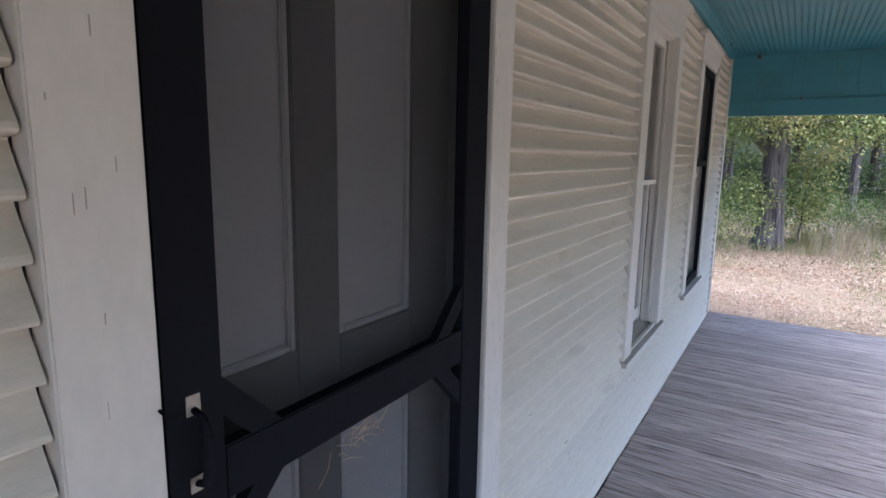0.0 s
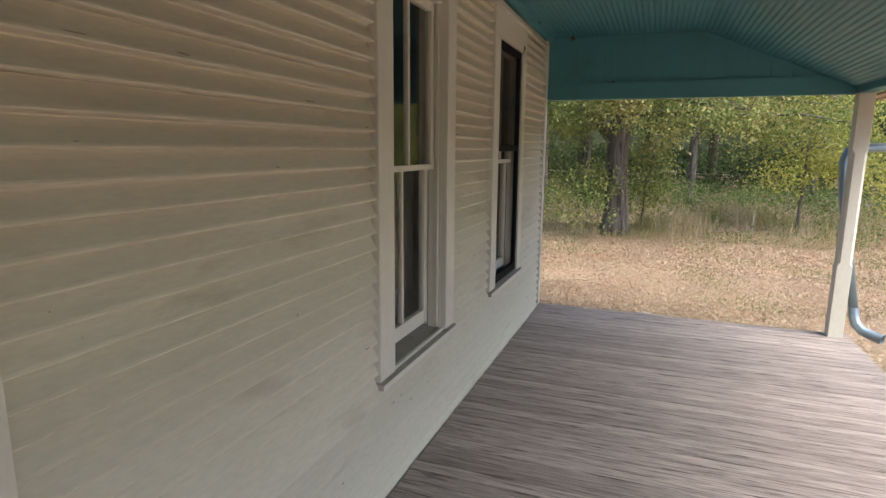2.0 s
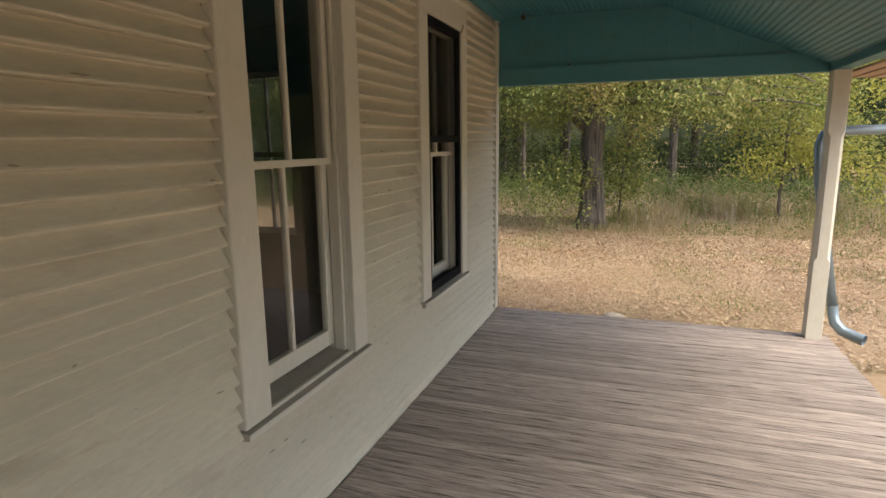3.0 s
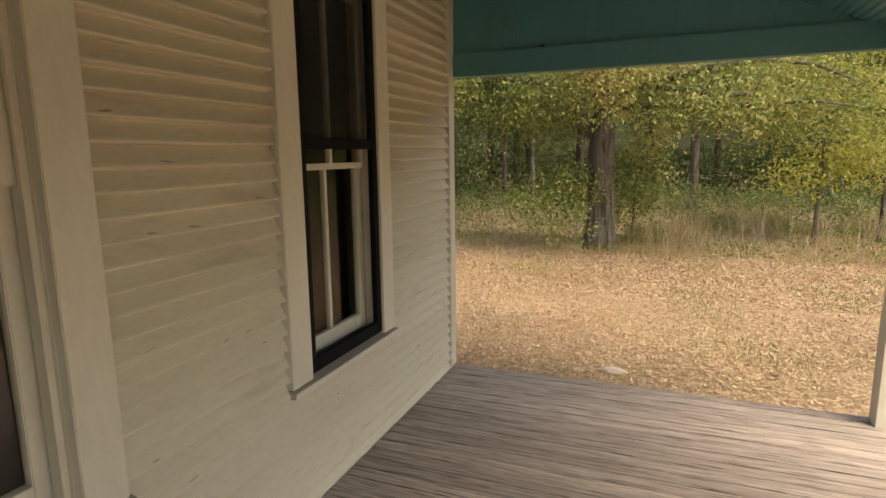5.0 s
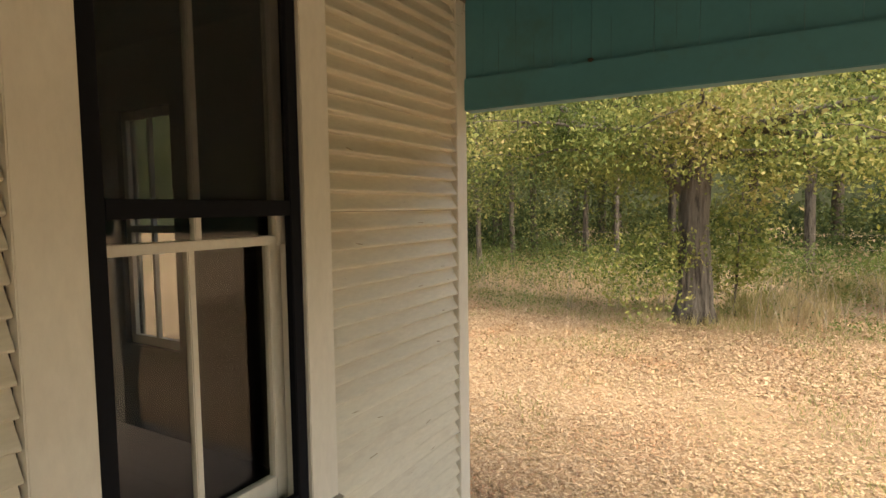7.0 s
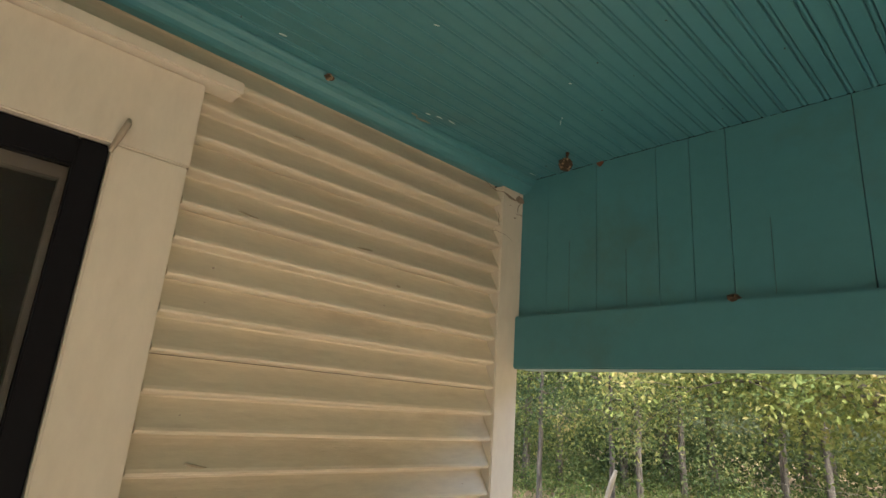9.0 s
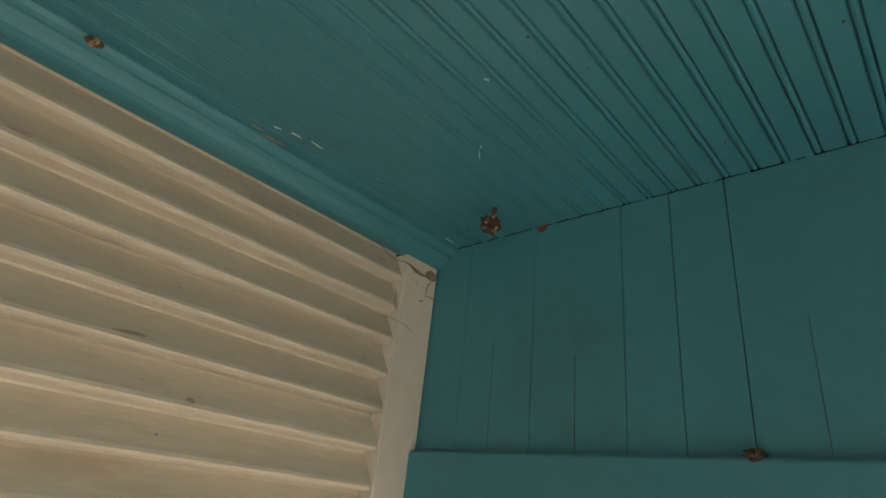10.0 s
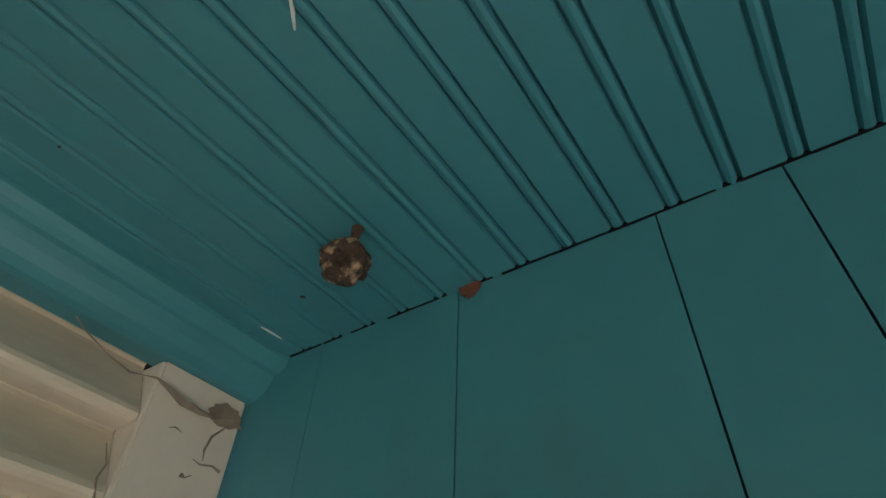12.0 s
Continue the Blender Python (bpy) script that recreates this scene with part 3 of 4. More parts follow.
# straw caught in the mesh
bm = bmesh.new()
rnd = random.Random(9)
for i in range(15):
    y, z = 3.40 + rnd.gauss(0, 0.035), 1.035 + rnd.gauss(0, 0.014)
    a, ln = rnd.uniform(-0.7, 0.9), rnd.uniform(0.03, 0.075)
    p = [(-0.017 + rnd.uniform(0, 0.02), y + k * ln * math.cos(a), z + k * ln * math.sin(a) + 0.008 * math.sin(k * 3)) for k in (0, 0.35, 0.7, 1)]
    tube(bm, p, [0.0005, 0.0007, 0.0006, 0.0003], 5)
for y, z, dy, dz in ((3.48, 1.03, 0.055, 0.075), (3.31, 0.98, 0.03, 0.06)):
    tube(bm, [(-0.012, y, z), (-0.006, y + dy * 0.6, z + dz * 0.5), (-0.008, y + dy, z + dz)], [0.0006, 0.0007, 0.0004], 5)
tagged(part("straw_tuft", bm, M_STRAW), "dry straw wisps caught on the door screen", "straw")

# ---- small things under the ceiling ----
nest = empty("wasp_nest", "small brown papery wasp nest hanging from the ceiling", "wasp nest")
bm = bmesh.new()
bmesh.ops.create_icosphere(bm, subdivisions=5, radius=0.0185)
for v in bm.verts:
    p = v.co.copy()
    cell = noise.voronoi(p * 80)[0]
    pit = min(1.0, (cell[1] - cell[0]) * 2.2)
    layer = math.floor((p.z + 0.005 * noise.noise(p * 70)) / 0.0065) % 2
    k = 0.90 + 0.20 * noise.noise(p * 50) + 0.16 * pit + 0.05 * noise.noise(p * 300) + 0.10 * layer - (0.35 if noise.noise(p * 75 + Vector((4, 1, 7))) > 0.28 else 0)
    v.co = Vector((p.x * k, p.y * k * 0.95, p.z * k * 0.95))
bmesh.ops.translate(bm, vec=(0.239, 8.897, 2.5400), verts=bm.verts)
part("comb", bm, M_NEST, nest, smooth=True)
bm = bmesh.new()
tube(bm, [(0.241, 8.899, 2.550), (0.242, 8.900, 2.562), (0.243, 8.901, 2.5745)], [0.0045, 0.0030, 0.0048], 10, 0.3)
part("stalk", bm, M_NEST, nest)

bm = bmesh.new()
pts = [(0.268, 2.5755), (0.290, 2.5750), (0.288, 2.5690), (0.281, 2.5630), (0.276, 2.5625), (0.271, 2.5670)]
fr = [bm.verts.new((x, 9.003, z)) for x, z in pts]
bk = [bm.verts.new((x, 9.0075, z)) for x, z in pts]
bm.faces.new(fr)
bm.faces.new(bk[::-1])
for i in range(6):
    bm.faces.new((fr[i], bk[i], bk[(i + 1) % 6], fr[(i + 1) % 6]))
tagged(part("dry_leaf", bm, M_LEAFBIT), "reddish scrap of dry leaf stuck at the ceiling joint", "dry leaf")

web = empty("cobweb", "dusty old cobweb strands across the corner board", "cobweb")


def strand(points, radii):
    bm = bmesh.new()
    tube(bm, points, radii, 7, 0.7, True, 300.0)
    part("strand", bm, M_WEB, web)


X_WEB = 0.0165
strand([(X_WEB, 8.992, 2.512), (X_WEB, 8.975, 2.506), (X_WEB + 0.001, 8.955, 2.503), (X_WEB + 0.001, 8.935, 2.505), (X_WEB, 8.918, 2.511), (X_WEB - 0.002, 8.906, 2.515)],
       [0.0016, 0.0012, 0.0024, 0.0032, 0.0020, 0.0008])
strand([(X_WEB - 0.002, 8.906, 2.515), (0.006, 8.885, 2.513), (0.004, 8.862, 2.519), (0.004, 8.835, 2.530), (0.004, 8.80, 2.552)], [0.0010, 0.0009, 0.0007, 0.0006, 0.0004])
strand([(X_WEB, 8.985, 2.500), (X_WEB, 8.975, 2.488), (X_WEB, 8.972, 2.474), (X_WEB, 8.974, 2.465)], [0.0006, 0.0010, 0.0008, 0.0003])
strand([(X_WEB, 8.994, 2.462), (X_WEB, 8.985, 2.464), (X_WEB, 8.972, 2.461), (X_WEB, 8.964, 2.463)], [0.0012, 0.0008, 0.0006, 0.0003])
strand([(X_WEB, 8.945, 2.480), (X_WEB, 8.938, 2.482), (X_WEB, 8.932, 2.479)], [0.0003, 0.0007, 0.0003])
strand([(X_WEB, 8.968, 2.450), (X_WEB, 8.962, 2.446), (X_WEB, 8.958, 2.447)], [0.0004, 0.0008, 0.0020])
strand([(0.006, 8.893, 2.452), (0.008, 8.899, 2.437), (0.007, 8.897, 2.425), (0.007, 8.902, 2.41)], [0.0004, 0.0008, 0.0006, 0.0009])
strand([(0.004, 8.85, 2.388), (0.005, 8.872, 2.384), (0.006, 8.888, 2.392), (0.006, 8.902, 2.390), (X_WEB, 8.925, 2.384), (X_WEB, 8.955, 2.372)], [0.0002, 0.0005, 0.0006, 0.0005, 0.0004, 0.0002])
bm = bmesh.new()
bmesh.ops.create_icosphere(bm, subdivisions=4, radius=1)
for v in bm.verts:
    k = 1 + 0.55 * noise.noise(v.co * 2.3) + 0.30 * noise.noise(v.co * 7)
    v.co = Vector((0.0150 + v.co.x * 0.0022, 8.984 + v.co.y * 0.016 * k, 2.512 + v.co.z * 0.010 * k))
part("dust_clump", bm, M_WEB, web, "grey-brown matted dust")

# mud daub on the moulding, rust patch, flaked paint on ceiling and beam
bm = bmesh.new()
bmesh.ops.create_icosphere(bm, subdivisions=3, radius=0.009)
for v in bm.verts:
    v.co = Vector((v.co.x, v.co.y * 1.2, v.co.z * 0.8)) * (1 + 0.35 * noise.noise(v.co * 160))
bmesh.ops.translate(bm, vec=(0.058, 8.258, 2.565), verts=bm.verts)
tagged(part("mud_daub", bm, M_NEST), "small brown lump of wasp mud on the moulding", "mud daub")
bm = bmesh.new()
bmesh.ops.create_icosphere(bm, subdivisions=3, radius=0.016)
for v in bm.verts:
    v.co = Vector((v.co.x * 0.7, v.co.y * 1.6, v.co.z * 0.5)) * (1 + 0.4 * noise.noise(v.co * 120))
bmesh.ops.translate(bm, vec=(0.613, 8.994, Z_BEAM_TOP + 0.003), verts=bm.verts)
tagged(part("mud_daub", bm, M_NEST), "reddish-brown mud remains lying on the beam ledge", "mud daub")


def flakes(name, spots, material):
    """Thin ragged flakes lying on a surface: place, length, width, turn."""
    bm = bmesh.new()
    for i, (x, y, z, ln, wd, tn) in enumerate(spots):
        ring = []
        for k in range(9):
            a = 2 * math.pi * k / 9
            q = 1 + 0.45 * noise.noise((math.cos(a) * 2, math.sin(a) * 2, i * 3.1))
            u, w = math.cos(a) * ln * q, math.sin(a) * wd * q
            ring.append((x + u * math.sin(tn) + w * math.cos(tn), y + u * math.cos(tn) - w * math.sin(tn), z))
        lo = [bm.verts.new(p) for p in ring]
        hi = [bm.verts.new((p[0], p[1], p[2] + 0.003)) for p in ring]
        bm.faces.new(lo)
        bm.faces.new(hi[::-1])
        for k in range(9):
            bm.faces.new((lo[k], hi[k], hi[(k + 1) % 9], lo[(k + 1) % 9]))
    return part(name, bm, material, ceil)


def under(x):
    return on_ceiling(x, 0)[1] - 0.0008


rnd = random.Random(33)
spots = [(0.105, 8.55, 0.010, 0.0022, 0.1), (0.112, 8.585, 0.014, 0.0016, -0.1), (0.095, 8.52, 0.007, 0.002, 0.3), (0.325, 8.75, 0.012, 0.0011, -0.65), (0.34, 8.735, 0.005, 0.0010, -0.65),
         (0.075, 8.965, 0.012, 0.0016, 0.05), (0.10, 8.12, 0.009, 0.002, 0.2), (0.44, 8.62, 0.004, 0.0015, 0.6), (0.80, 8.2, 0.012, 0.0018, -0.9), (0.36, 8.3, 0.006, 0.0014, 0.4)]
tagged(flakes("paint_flakes", [(x, y, under(x), a, b, c) for x, y, a, b, c in spots], M_CHIP), kind="stuff")
dots = [(rnd.uniform(0.08, 1.2), rnd.uniform(7.0, 8.98)) for _ in range(46)]
tagged(flakes("dark_specks", [(x, y, under(x), rnd.uniform(0.0012, 0.003), rnd.uniform(0.0008, 0.0018), rnd.uniform(0, 3)) for x, y in dots], M_DARK), kind="stuff")
tagged(flakes("rust_patch", [(0.060, 8.535, under(0.062) - 0.0005, 0.022, 0.004, 0.12), (0.066, 8.50, under(0.066), 0.012, 0.003, -0.1)], M_RUST), kind="stuff")

# ---- garden and woods ----
bm = bmesh.new()
bmesh.ops.create_grid(bm, x_segments=120, y_segments=120, size=60)
for v in bm.verts:
    v.co.y += 30
    r = max(0.0, v.co.y - 12)
    v.co.z = GROUND + (0.05 * noise.noise((v.co.x * 0.25, v.co.y * 0.25, 0)) + 0.03 * noise.noise((v.co.x, v.co.y, 3))) * min(1, r / 4)
for x0, y0, x1, y1 in ((-900, -900, 900, -30), (-900, 90, 900, 900), (-900, -30, -60, 90), (60, -30, 900, 90)):
    bm.faces.new([bm.verts.new(p) for p in ((x0, y0, GROUND), (x1, y0, GROUND), (x1, y1, GROUND), (x0, y1, GROUND))])
tagged(part("ground", bm, M_GROUND, smooth=True), "dry lawn strewn with tan fallen leaves", "ground", kind="structure")

rng = np.random.default_rng(11)


def strewn(n, x0, x1, y0, y1, z=0.01, pull=1.0):
    u = rng.random((n, 3))
    return np.stack([x0 + (x1 - x0) * u[:, 0], y0 + (y1 - y0) * u[:, 1] ** pull, GROUND + z + 0.02 * u[:, 2]], 1)


def drift(n, x0, x1, y0, y1):
    """Leaves lie thicker below the oak and in uneven drifts."""
    p = strewn(n, x0, x1, y0, y1, pull=1.2)
    d = np.array([0.80 + 0.7 * noise.noise((a * 0.5, b * 0.7, 2)) - 0.10 * max(0, a - 0.5) for a, b, _ in p])
    return p[d > rng.random(n)]


tagged(scatter("fallen_leaves", np.concatenate([drift(300000, -6.5, 7.5, 9.1, 17.5), strewn(22000, -9, 9, 15, 24)]), 0.030, M_LITTER, flat=0.85, slim=0.5),
       "tan and orange fallen leaves covering the lawn", "leaves", kind="stuff")
tagged(scatter("dry_lawn", strewn(170000, -6, 8, 9.05, 17, 0.0, 1.4), 0.07, M_THATCH, flat=0.7, slim=0.09), "short dry tan grass", "grass", kind="stuff")


tagged(scatter("leaf_drift", strewn(80000, -7, 9, 12.6, 17.8), 0.045, M_LITTER, flat=0.75, slim=0.5), "tan fallen leaves towards the lawn edge", "leaves", kind="stuff")
tufts = strewn(60000, -5, 8, 10.5, 18.5, 0.0)
tufts = tufts[np.array([noise.noise((a * 0.8, b * 0.9, 5)) + 0.05 * min(a, 4) for a, b, _ in tufts]) > 0.14 + 0.25 * rng.random(60000)]
tagged(scatter("green_tufts", tufts, 0.05, M_TUFT, slim=0.12, upright=True), "tufts of short green grass in the dry lawn", "grass", kind="stuff")


def stalks(n, x0, x1, y0, y1):
    p = strewn(n, x0, x1, y0, y1, 0.0)
    keep = np.array([noise.noise((a * 0.55, b * 0.55, 7)) + 0.25 for a, b, _ in p]) > rng.random(n) * 0.6
    return p[keep]


tagged(scatter("tall_grass", np.concatenate([stalks(22000, 0.7, 9, 16.4, 22), stalks(5000, -8, 0.0, 17.8, 25)]), 0.42, M_STALK, slim=0.03, upright=True),
       "tall dry straw-coloured grass at the edge of the woods", "grass", kind="stuff")


def clumps(centres, n, spread, squash=0.7):
    c = np.repeat(np.asarray(centres, dtype=float), n, axis=0)
    d = rng.normal(0, 1, c.shape)
    d /= np.maximum(1.0, np.linalg.norm(d, axis=1)[:, None] * 0.6)
    d[:, 2] *= squash
    return c + d * spread


def tree(name, label, x, y, r, height, lean=0.0, limbs=7, low=2.6, reach=2.4, leaves=60, leaf=0.10, material=None, group="", seed=1, first=()):
    """A tapered rough trunk with limbs and twigs, and leaves in clumps along them."""
    rr = random.Random(seed)
    t = empty(name, label, "tree", group)
    bm = bmesh.new()
    k = 26
    pts = [(x + lean * (i / k) ** 1.4 * height + 0.10 * r * math.sin(i * 0.9), y + 0.08 * r * math.cos(i * 0.7), GROUND - 0.05 + height * i / k) for i in range(k + 1)]
    rad = [r * (1.0 - 0.62 * i / k) * (1 + 0.45 * math.exp(-i * height / k * 4.0)) for i in range(k + 1)]
    tube(bm, pts, rad, 72 if r > 0.24 else 14, 0.17, True, 9.0 if r > 0.24 else 4.0)
    ends = []
    ways = list(first) + [None] * max(0, limbs - len(first))
    for j, way in enumerate(ways):
        if way:
            z0, an, ln, rise, r0 = way
        else:
            z0, an, ln, rise, r0 = low + (height - low) * (j / len(ways)) ** 0.9, rr.uniform(0, 6.28), reach * rr.uniform(0.6, 1.1), rr.uniform(0.0, 0.55), r * 0.3
        f = z0 / height
        b = Vector((x + lean * f ** 1.4 * height, y, GROUND + z0))
        pp = []
        for q in range(7):
            u = q / 6
            pp.append(b + Vector((math.cos(an + 0.25 * math.sin(u * 4 + j)) * ln * u, math.sin(an + 0.25 * math.sin(u * 4 + j)) * ln * u, ln * (rise * u - 0.30 * u * u) + 0.12 * math.sin(u * 6 + j))))
        tube(bm, pp, [r0 * (1 - 0.85 * q / 6) for q in range(7)], 9, 0.12)
        for q in (2, 3, 4, 5, 6):
            ends.append(pp[q])
            for _ in range(2):
                e = pp[q] + Vector((rr.gauss(0, 0.42), rr.gauss(0, 0.42), rr.gauss(-0.12, 0.28))) * min(1.2, reach / 2)
                tube(bm, [pp[q], (pp[q] + e) / 2 + Vector((0, 0, 0.05)), e], [r0 * 0.14, r0 * 0.09, 0.004], 5)
                ends.append(e)
    part("trunk", bm, M_BARK, t, smooth=True)
    scatter("crown", clumps([tuple(e) for e in ends], leaves, 0.26 * max(1.0, reach / 2.4)), leaf, material or M_OAK, slim=0.55, parent=t)
    return t


tree("oak_tree", "large oak with furrowed trunk and yellowing autumn leaves", 0.23, 16.2, 0.25, 8.5, 0.012, 22, 3.0, 3.2, 230, 0.066, M_OAK, seed=3,
     first=((1.9, 2.9, 3.2, 1.0, 0.14), (3.0, -1.2, 2.2, 0.34, 0.08), (2.9, -2.5, 2.8, 0.34, 0.09), (2.9, -0.25, 3.8, 0.26, 0.09), (2.8, 3.3, 3.2, 0.36, 0.09), (3.1, -1.8, 1.9, 0.3, 0.07),
            (3.0, 0.3, 4.2, 0.25, 0.09), (2.7, -0.6, 3.2, 0.22, 0.08), (2.45, -0.15, 4.0, 0.24, 0.07), (2.6, 3.5, 2.6, 0.28, 0.06), (1.25, -2.7, 0.8, 0.0, 0.02)))
tree("yellow_sapling", "slender sapling with bright yellow-green leaves", 4.0, 17.7, 0.035, 4.2, 0.03, 14, 1.2, 1.2, 40, 0.075, M_YELLOW, "saplings", 5)
tree("yellow_sapling", "slender sapling with bright yellow-green leaves", 5.3, 18.6, 0.04, 5.0, -0.02, 16, 1.2, 1.7, 44, 0.075, M_YELLOW, "saplings", 6)
tree("yellow_sapling", "slender sapling with bright yellow-green leaves", 0.78, 16.9, 0.025, 2.2, 0.04, 8, 0.7, 0.5, 12, 0.09, M_OAK, "saplings", 7)
SPOTS = [(2.15, 24.8, 0.15, 0.01), (-4.9, 33, 0.24, 0.01), (-6.3, 26.2, 0.14, -0.02), (-8.0, 26.7, 0.20, 0.0), (-6.1, 35, 0.22, 0.02), (-9.0, 40, 0.28, 0.0), (-3.2, 38, 0.25, 0), (-12, 30, 0.2, 0.03),
         (-2.0, 29, 0.13, 0.03), (6.2, 27, 0.2, 0), (9.5, 24, 0.2, 0), (8, 34, 0.25, 0), (0.5, 36, 0.25, 0), (4, 40, 0.28, 0), (-15, 38, 0.3, 0), (13, 31, 0.25, 0), (-10.5, 22.5, 0.12, 0.04), (-18, 30, 0.22, 0)]
for i, (x, y, r, ln) in enumerate(SPOTS):
    tree("woodland_tree", "woodland tree with dark trunk and green to yellow leaves", x, y, r, 9.5, ln, 15, 3.1 + (i % 3) * 0.5, 3.2, 60, 0.125, M_WOODS if i % 3 else M_OAK, "trees of the woods", 20 + i)

# woodland behind, and low growth
hang = np.stack([rng.uniform(-28, 22, 1100), rng.uniform(22, 48, 1100), 2.9 + 8 * rng.random(1100) ** 1.4], 1)
tagged(scatter("woodland_foliage", clumps(hang, 150, 0.7), 0.13, M_WOODS, slim=0.55), "dense woodland foliage in green and olive", "foliage", kind="stuff")
low = np.stack([rng.uniform(-14, 0.2, 420), rng.uniform(18.2, 30, 420), rng.uniform(-0.3, 0.25, 420)], 1)
low3 = np.stack([rng.uniform(-28, 22, 1000), rng.uniform(27, 52, 1000), rng.uniform(-0.4, 1.3, 1000)], 1)
low2 = np.stack([rng.uniform(0.5, 12, 200), rng.uniform(19, 28, 200), rng.uniform(-0.3, 0.35, 200)], 1)
tagged(scatter("far_undergrowth", clumps(low3, 60, 0.7), 0.2, M_WOODS, slim=0.5), "dim undergrowth deep in the woods", "shrubs", kind="stuff")
tagged(scatter("undergrowth", clumps(np.concatenate([low, low2]), 120, 0.28), 0.075, M_SHRUB, slim=0.5), "low green undergrowth below the trees", "shrubs", kind="stuff")
# Woods sheet; its low eastern arc is unseen, added to cut sky light on the wall.
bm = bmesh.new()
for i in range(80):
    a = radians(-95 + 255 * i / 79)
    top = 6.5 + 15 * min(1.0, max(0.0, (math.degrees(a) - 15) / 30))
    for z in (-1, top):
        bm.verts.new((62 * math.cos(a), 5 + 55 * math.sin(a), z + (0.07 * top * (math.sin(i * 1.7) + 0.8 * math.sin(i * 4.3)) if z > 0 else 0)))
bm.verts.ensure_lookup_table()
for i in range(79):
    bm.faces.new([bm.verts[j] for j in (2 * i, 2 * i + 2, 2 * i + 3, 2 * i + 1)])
tagged(part("backdrop", bm, M_FAR), "dark distant woods, with an unseen low eastern arc added to block horizon sky", "woods", kind="structure")

# thicket beside the house end
thick = np.stack([rng.uniform(-16, -3.2, 420), rng.uniform(18.5, 29, 420), GROUND + 0.2 + 3.2 * rng.random(420)], 1)
tagged(scatter("thicket", clumps(thick, 110, 0.42), 0.085, M_WOODS, slim=0.5), "dense dark green thicket under the trees", "shrubs", kind="stuff")
for i, (x, y, h) in enumerate(((-4.9, 18.0, 4.6), (-7.2, 18.8, 5.2), (-9.6, 20.2, 5.0), (-6.2, 21.5, 6.0), (-11.8, 19.5, 5.4))):
    tree("yellow_sapling", "slender young tree with pale yellow-green autumn leaves", x, y, 0.06 + 0.008 * i, h, 0.02 * (i % 3 - 1), 14, 1.9, 1.6, 24, 0.08, M_OAK if i % 2 else M_WOODS, "saplings", 70 + i)
for i, (x, y, r) in enumerate(((-5.6, 22.6, 0.09), (-7.9, 23.8, 0.12), (-9.0, 22.2, 0.07), (-3.9, 24.5, 0.10), (-11.0, 25, 0.13), (-2.6, 23.2, 0.08), (-1.5, 26.0, 0.11))):
    tree("woodland_tree", "slim woodland tree with a dark trunk", x, y, r, 8.0, 0.015 * (i % 4 - 1.5), 9, 3.4, 2.4, 50, 0.11, M_WOODS, "trees of the woods", 90 + i)

# weeds and dry brush along the edge of the lawn
weeds = np.stack([rng.uniform(-6, 8.5, 260), rng.uniform(15.6, 19.5, 260), GROUND + 0.08 + 0.30 * rng.random(260) ** 1.6], 1)
tagged(scatter("edge_weeds", clumps(weeds, 46, 0.15, 0.8), 0.05, M_SHRUB, slim=0.42), "low leafy green weeds at the lawn edge", "weeds", kind="stuff")
tagged(scatter("edge_grass", stalks(16000, -6, 9, 15.4, 17.6), 0.20, M_STALK, slim=0.035, upright=True), "short dry grass at the lawn edge", "grass", kind="stuff")
rb = random.Random(51)
bm = bmesh.new()
for i in range(420):
    x, y = rb.uniform(-5.5, 8.5), rb.uniform(15.8, 20.5)
    ln, lean, turn = rb.uniform(0.3, 1.1), rb.uniform(0.05, 0.8), rb.uniform(0, 6.28)
    if abs(x - 0.23) < 0.4 and y < 16.6:
        continue
    pts = [(x + lean * ln * u * u * math.cos(turn), y + lean * ln * u * u * math.sin(turn), GROUND + ln * u * (1 - 0.25 * lean * u)) for u in (0, 0.35, 0.7, 1)]
    tube(bm, pts, [0.0065, 0.005, 0.0035, 0.0015], 4)
    for u in (1, 2):
        e = Vector(pts[u]) + Vector((rb.gauss(0, 0.13), rb.gauss(0, 0.13), rb.uniform(0.05, 0.22)))
        tube(bm, [pts[u], (Vector(pts[u]) + e) / 2 + Vector((0, 0, 0.02)), e], [0.003, 0.002, 0.001], 4)
tagged(part("brush_twigs", bm, M_STICK), "bare grey-tan twigs and dead stems in the brush", "brush", kind="stuff")

# wire fence in the brush
fence = empty("wire_fence", "old wire fence with a pale weathered wooden post in the brush", "fence")
for x in (6.87, 11.2):
    bm = bmesh.new()
    tube(bm, [(x, 20.8, GROUND - 0.1), (x + 0.01, 20.8, 0.3), (x + 0.015, 20.8, 1.02)], [0.055, 0.052, 0.048], 10, 0.15)
    part("post", bm, M_STICK, fence)
for z in (0.30, 0.62, 0.92):
    bm = bmesh.new()
    tube(bm, [(x, 20.75, z - 0.03 * math.sin((x + 3) * 0.73) ** 2) for x in np.linspace(-3, 11.2, 25)], [0.0022] * 25, 5)
    part("wire", bm, M_SILL, fence)

bm = bmesh.new()
tube(bm, [(-4.33, 16.3, GROUND - 0.05), (-4.15, 16.32, 0.35), (-3.95, 16.3, 0.9), (-3.86, 16.3, 1.12)], [0.055, 0.048, 0.042, 0.03], 12, 0.2)
tagged(part("leaning_snag", bm, M_STICK, smooth=True), "short pale leaning dead trunk", "dead tree")
bm = bmesh.new()
bmesh.ops.create_icosphere(bm, subdivisions=3, radius=0.09)
for v in bm.verts:
    v.co = Vector((v.co.x * 1.3, v.co.y * 0.6, v.co.z * 0.4)) * (1 + 0.25 * noise.noise(v.co * 9))
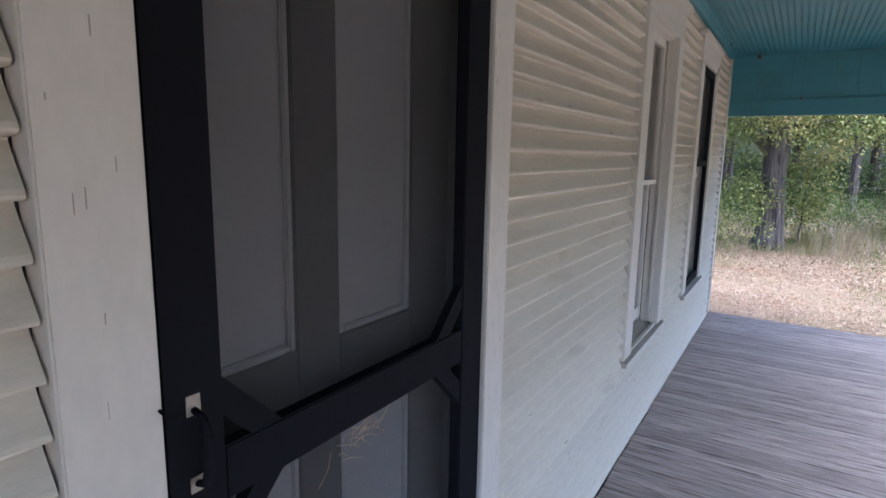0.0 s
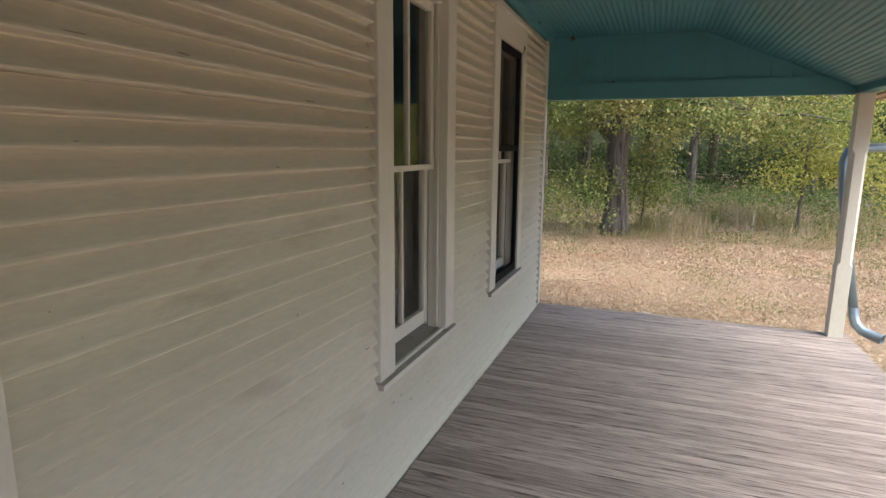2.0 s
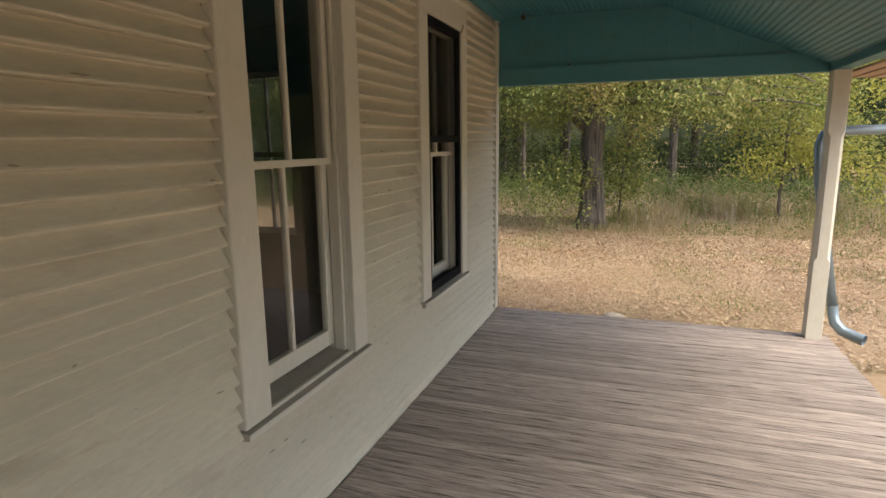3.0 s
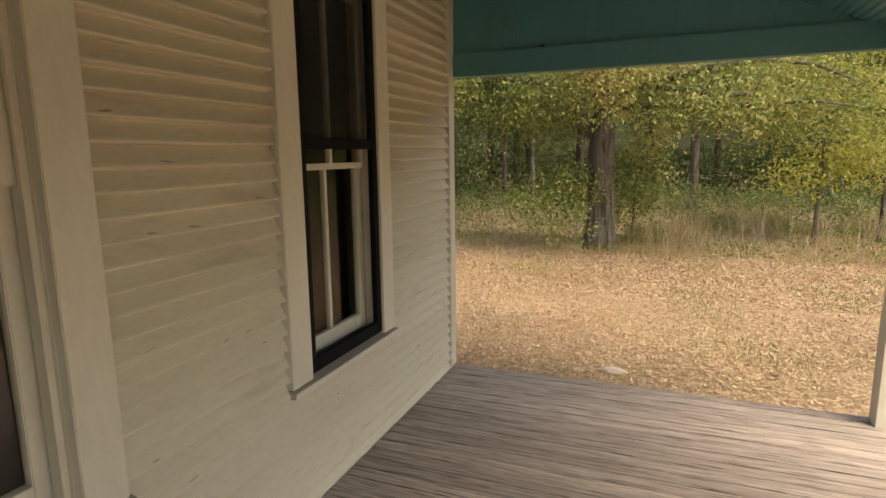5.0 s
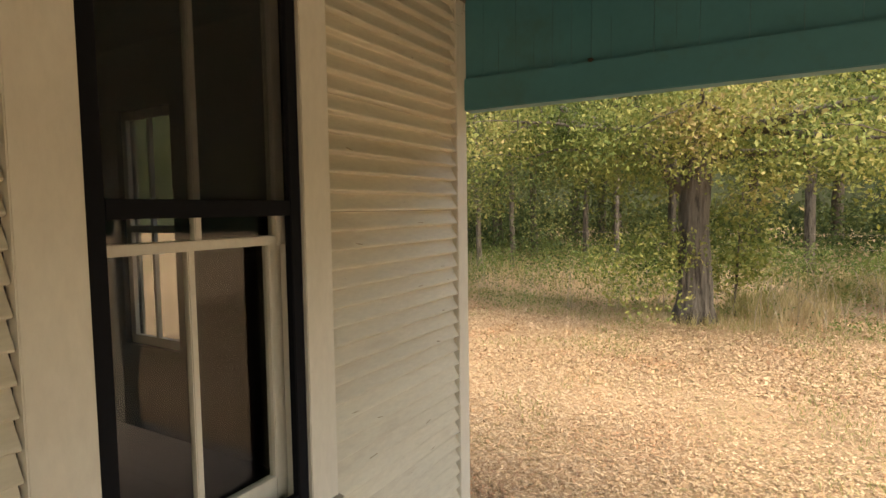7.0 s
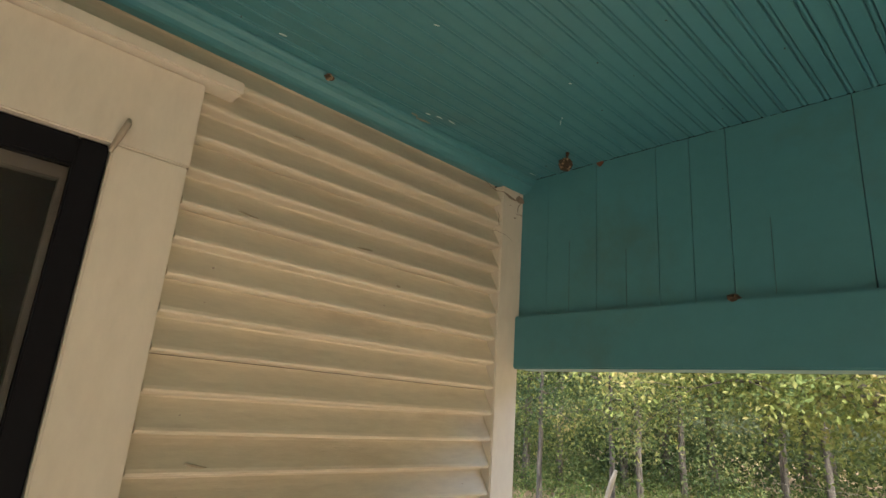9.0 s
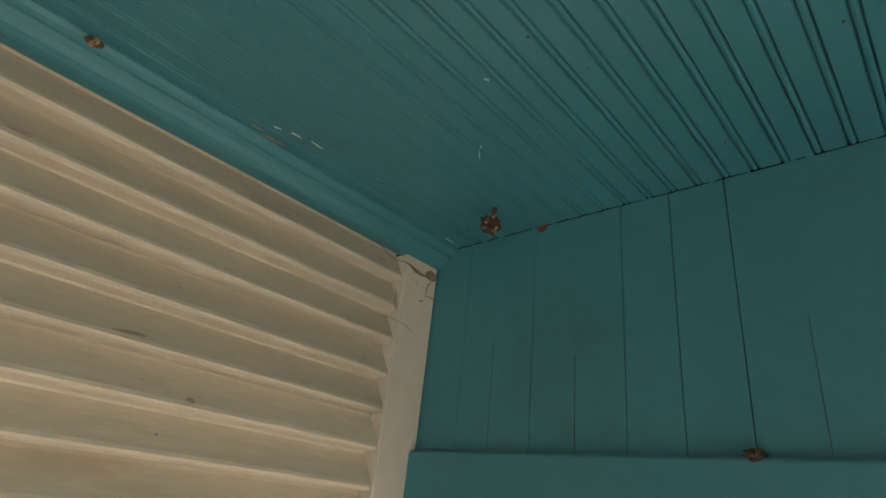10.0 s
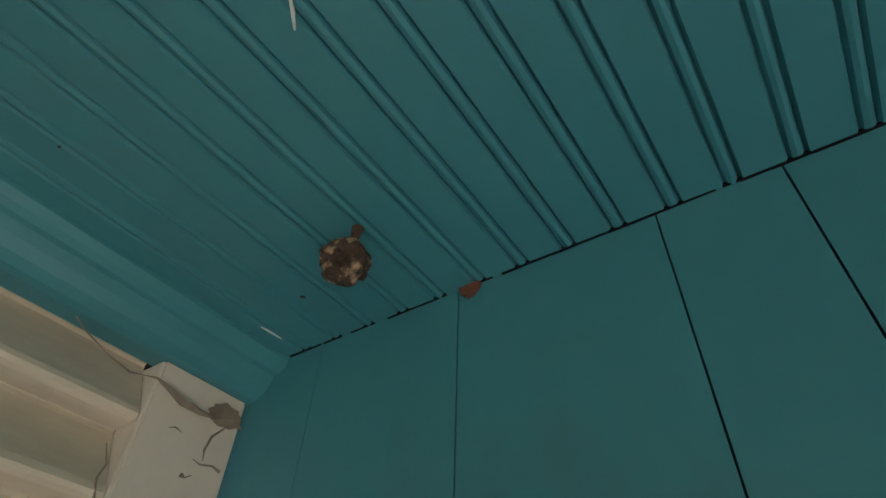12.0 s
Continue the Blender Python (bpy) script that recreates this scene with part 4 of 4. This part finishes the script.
bmesh.ops.translate(bm, vec=(1.03, 9.95, GROUND + 0.015), verts=bm.verts)
tagged(part("stone", bm, M_STONE, smooth=True), "flat pale stone lying in the dry leaves", "stone")

# ---- siding boards ----
rnd = random.Random(21)
LAP = ((0.0, -0.0235), (0.012, -0.0240), (0.09, -0.0222), (0.26, -0.0160), (0.48, -0.0072), (0.66, 0.0002), (0.79, 0.0054), (0.88, 0.0075), (0.935, 0.0060), (0.972, 0.0005), (0.986, -0.0075), (1.0, -0.0235))
COVE = ((0.0, -0.0150), (0.018, -0.0215), (0.07, -0.0222), (0.17, -0.0190), (0.34, -0.0128), (0.54, -0.0046), (0.69, 0.0012), (0.80, 0.0056), (0.88, 0.0075), (0.935, 0.0060), (0.972, 0.0005))
SIDE = [(x, 2 * COURSE - f * COURSE) for f, x in LAP[:-2]]
SIDE += [(x, COURSE - f * COURSE) for f, x in COVE]
SIDE += [(-0.0075, 0.0008), (-0.0235, 0.0006), (-0.0275, 0.0005), (-0.0275, 2 * COURSE)]
SINGLE = [(x, COURSE * (1 - f)) for f, x in LAP] + [(-0.0275, 0.0005), (-0.0275, COURSE)]
spans_mesh = {}


def siding(y0, y1, z):
    key = (round(y0, 3), round(y1, 3))
    if key not in spans_mesh:
        ob = sweep("siding_board", SIDE, y0, y1, M_SIDING, wall)
        spans_mesh[key] = ob.data
    else:
        ob = new("siding_board", spans_mesh[key])
        ob.parent = wall
    ob.location = (rnd.uniform(-0.0006, 0.0006), 0, z + rnd.uniform(-0.0005, 0.0005))


G = 0.004
BOARD = 2 * COURSE
z_first = 2.072 - 16 * BOARD
for i in range(22):
    z = z_first + i * BOARD
    zt = z + BOARD
    if z > 2.54:
        break
    holes = []
    if z < DOOR[2] + 0.15:
        holes.append((2.912 - G + DOOR_SHIFT, 4.036 + G + DOOR_SHIFT))
    if zt > 0.545 and z < HEAD_TOP:
        holes += [(w[0] - G, w[3] + G) for w in WINDOWS]
    ys = Y_BACK
    for a, b in holes + [(8.9072, 99)]:
        siding(ys, a, z)
        ys = b

for w in WINDOWS:
    ob = sweep("siding_board", SINGLE, w[0] - G + 0.001, w[3] + G - 0.001, M_SIDING, wall)
    ob.location.z = z_first + 4 * BOARD - 0.0005

# nail heads along the studs, chips and gouges in the siding
bm = bmesh.new()
for yc in (2.2, 4.15, 4.6, 5.05, 6.55, 6.95, 8.12, 8.5, 8.84):
    for i in range(36):
        zc = z_first + i * COURSE + COURSE * 0.42 + rnd.uniform(-0.006, 0.006)
        if zc < 0.05 or zc > 2.5 or (5.4 < yc < 6.4 and zc > 0.5):
            continue
        r = bmesh.ops.create_icosphere(bm, subdivisions=1, radius=0.0028)
        yy = yc + rnd.uniform(-0.03, 0.03)
        for v in r["verts"]:
            v.co = Vector((v.co.x * 0.4 - 0.006, v.co.y + yy, v.co.z + zc))
tagged(part("nail_heads", bm, M_SILL, wall), kind="stuff")
bm = bmesh.new()
for i in range(60):
    yc, zc = rnd.choice((rnd.uniform(4.1, 5.4), rnd.uniform(6.4, 7.05), rnd.uniform(8.1, 8.85), rnd.uniform(4.1, 8.8))), rnd.uniform(0.15, 2.45)
    if (5.4 < yc < 6.4 or 7.05 < yc < 8.1) and zc > 0.45:
        zc = rnd.uniform(0.12, 0.45)
    zc = z_first + round((zc - z_first) / COURSE) * COURSE + COURSE * 0.24
    r = bmesh.ops.create_icosphere(bm, subdivisions=2, radius=1)
    ln, h = rnd.uniform(0.006, 0.03), rnd.uniform(0.0015, 0.004)
    tl = rnd.uniform(-0.25, 0.25)
    for v in r["verts"]:
        k = 1 + 0.5 * noise.noise(v.co * 2.2 + Vector((i, 0, 0)))
        v.co = Vector((v.co.x * 0.0016 + 0.0042, yc + v.co.y * ln * k, zc + v.co.z * h * k + tl * v.co.y * ln))
tagged(part("paint_chips", bm, M_STICK, wall), kind="stuff")

# ---- deck planks ----
floor = tagged(new("floor"), "weathered grey-brown wooden porch deck", "deck", kind="structure")
block("deck_frame", (0.0, X_DECK - 0.05, Y_BACK, 8.90, -0.24, -0.032), M_DARK, floor, 0)
PLANK = 0.0905
plank_mesh = None
y = 8.99
while y > Y_BACK:
    if plank_mesh is None:
        bm = bmesh.new()
        box(bm, 0.014, X_DECK, -PLANK + 0.0055, 0.0, -0.03, 0.0, 0.003)
        ob = part("plank", bm, M_DECK, floor)
        plank_mesh = ob.data
    else:
        ob = new("plank", plank_mesh)
        ob.parent = floor
    ob.location = (rnd.uniform(-0.006, 0.004), y, rnd.uniform(-0.0015, 0.0))
    y -= PLANK
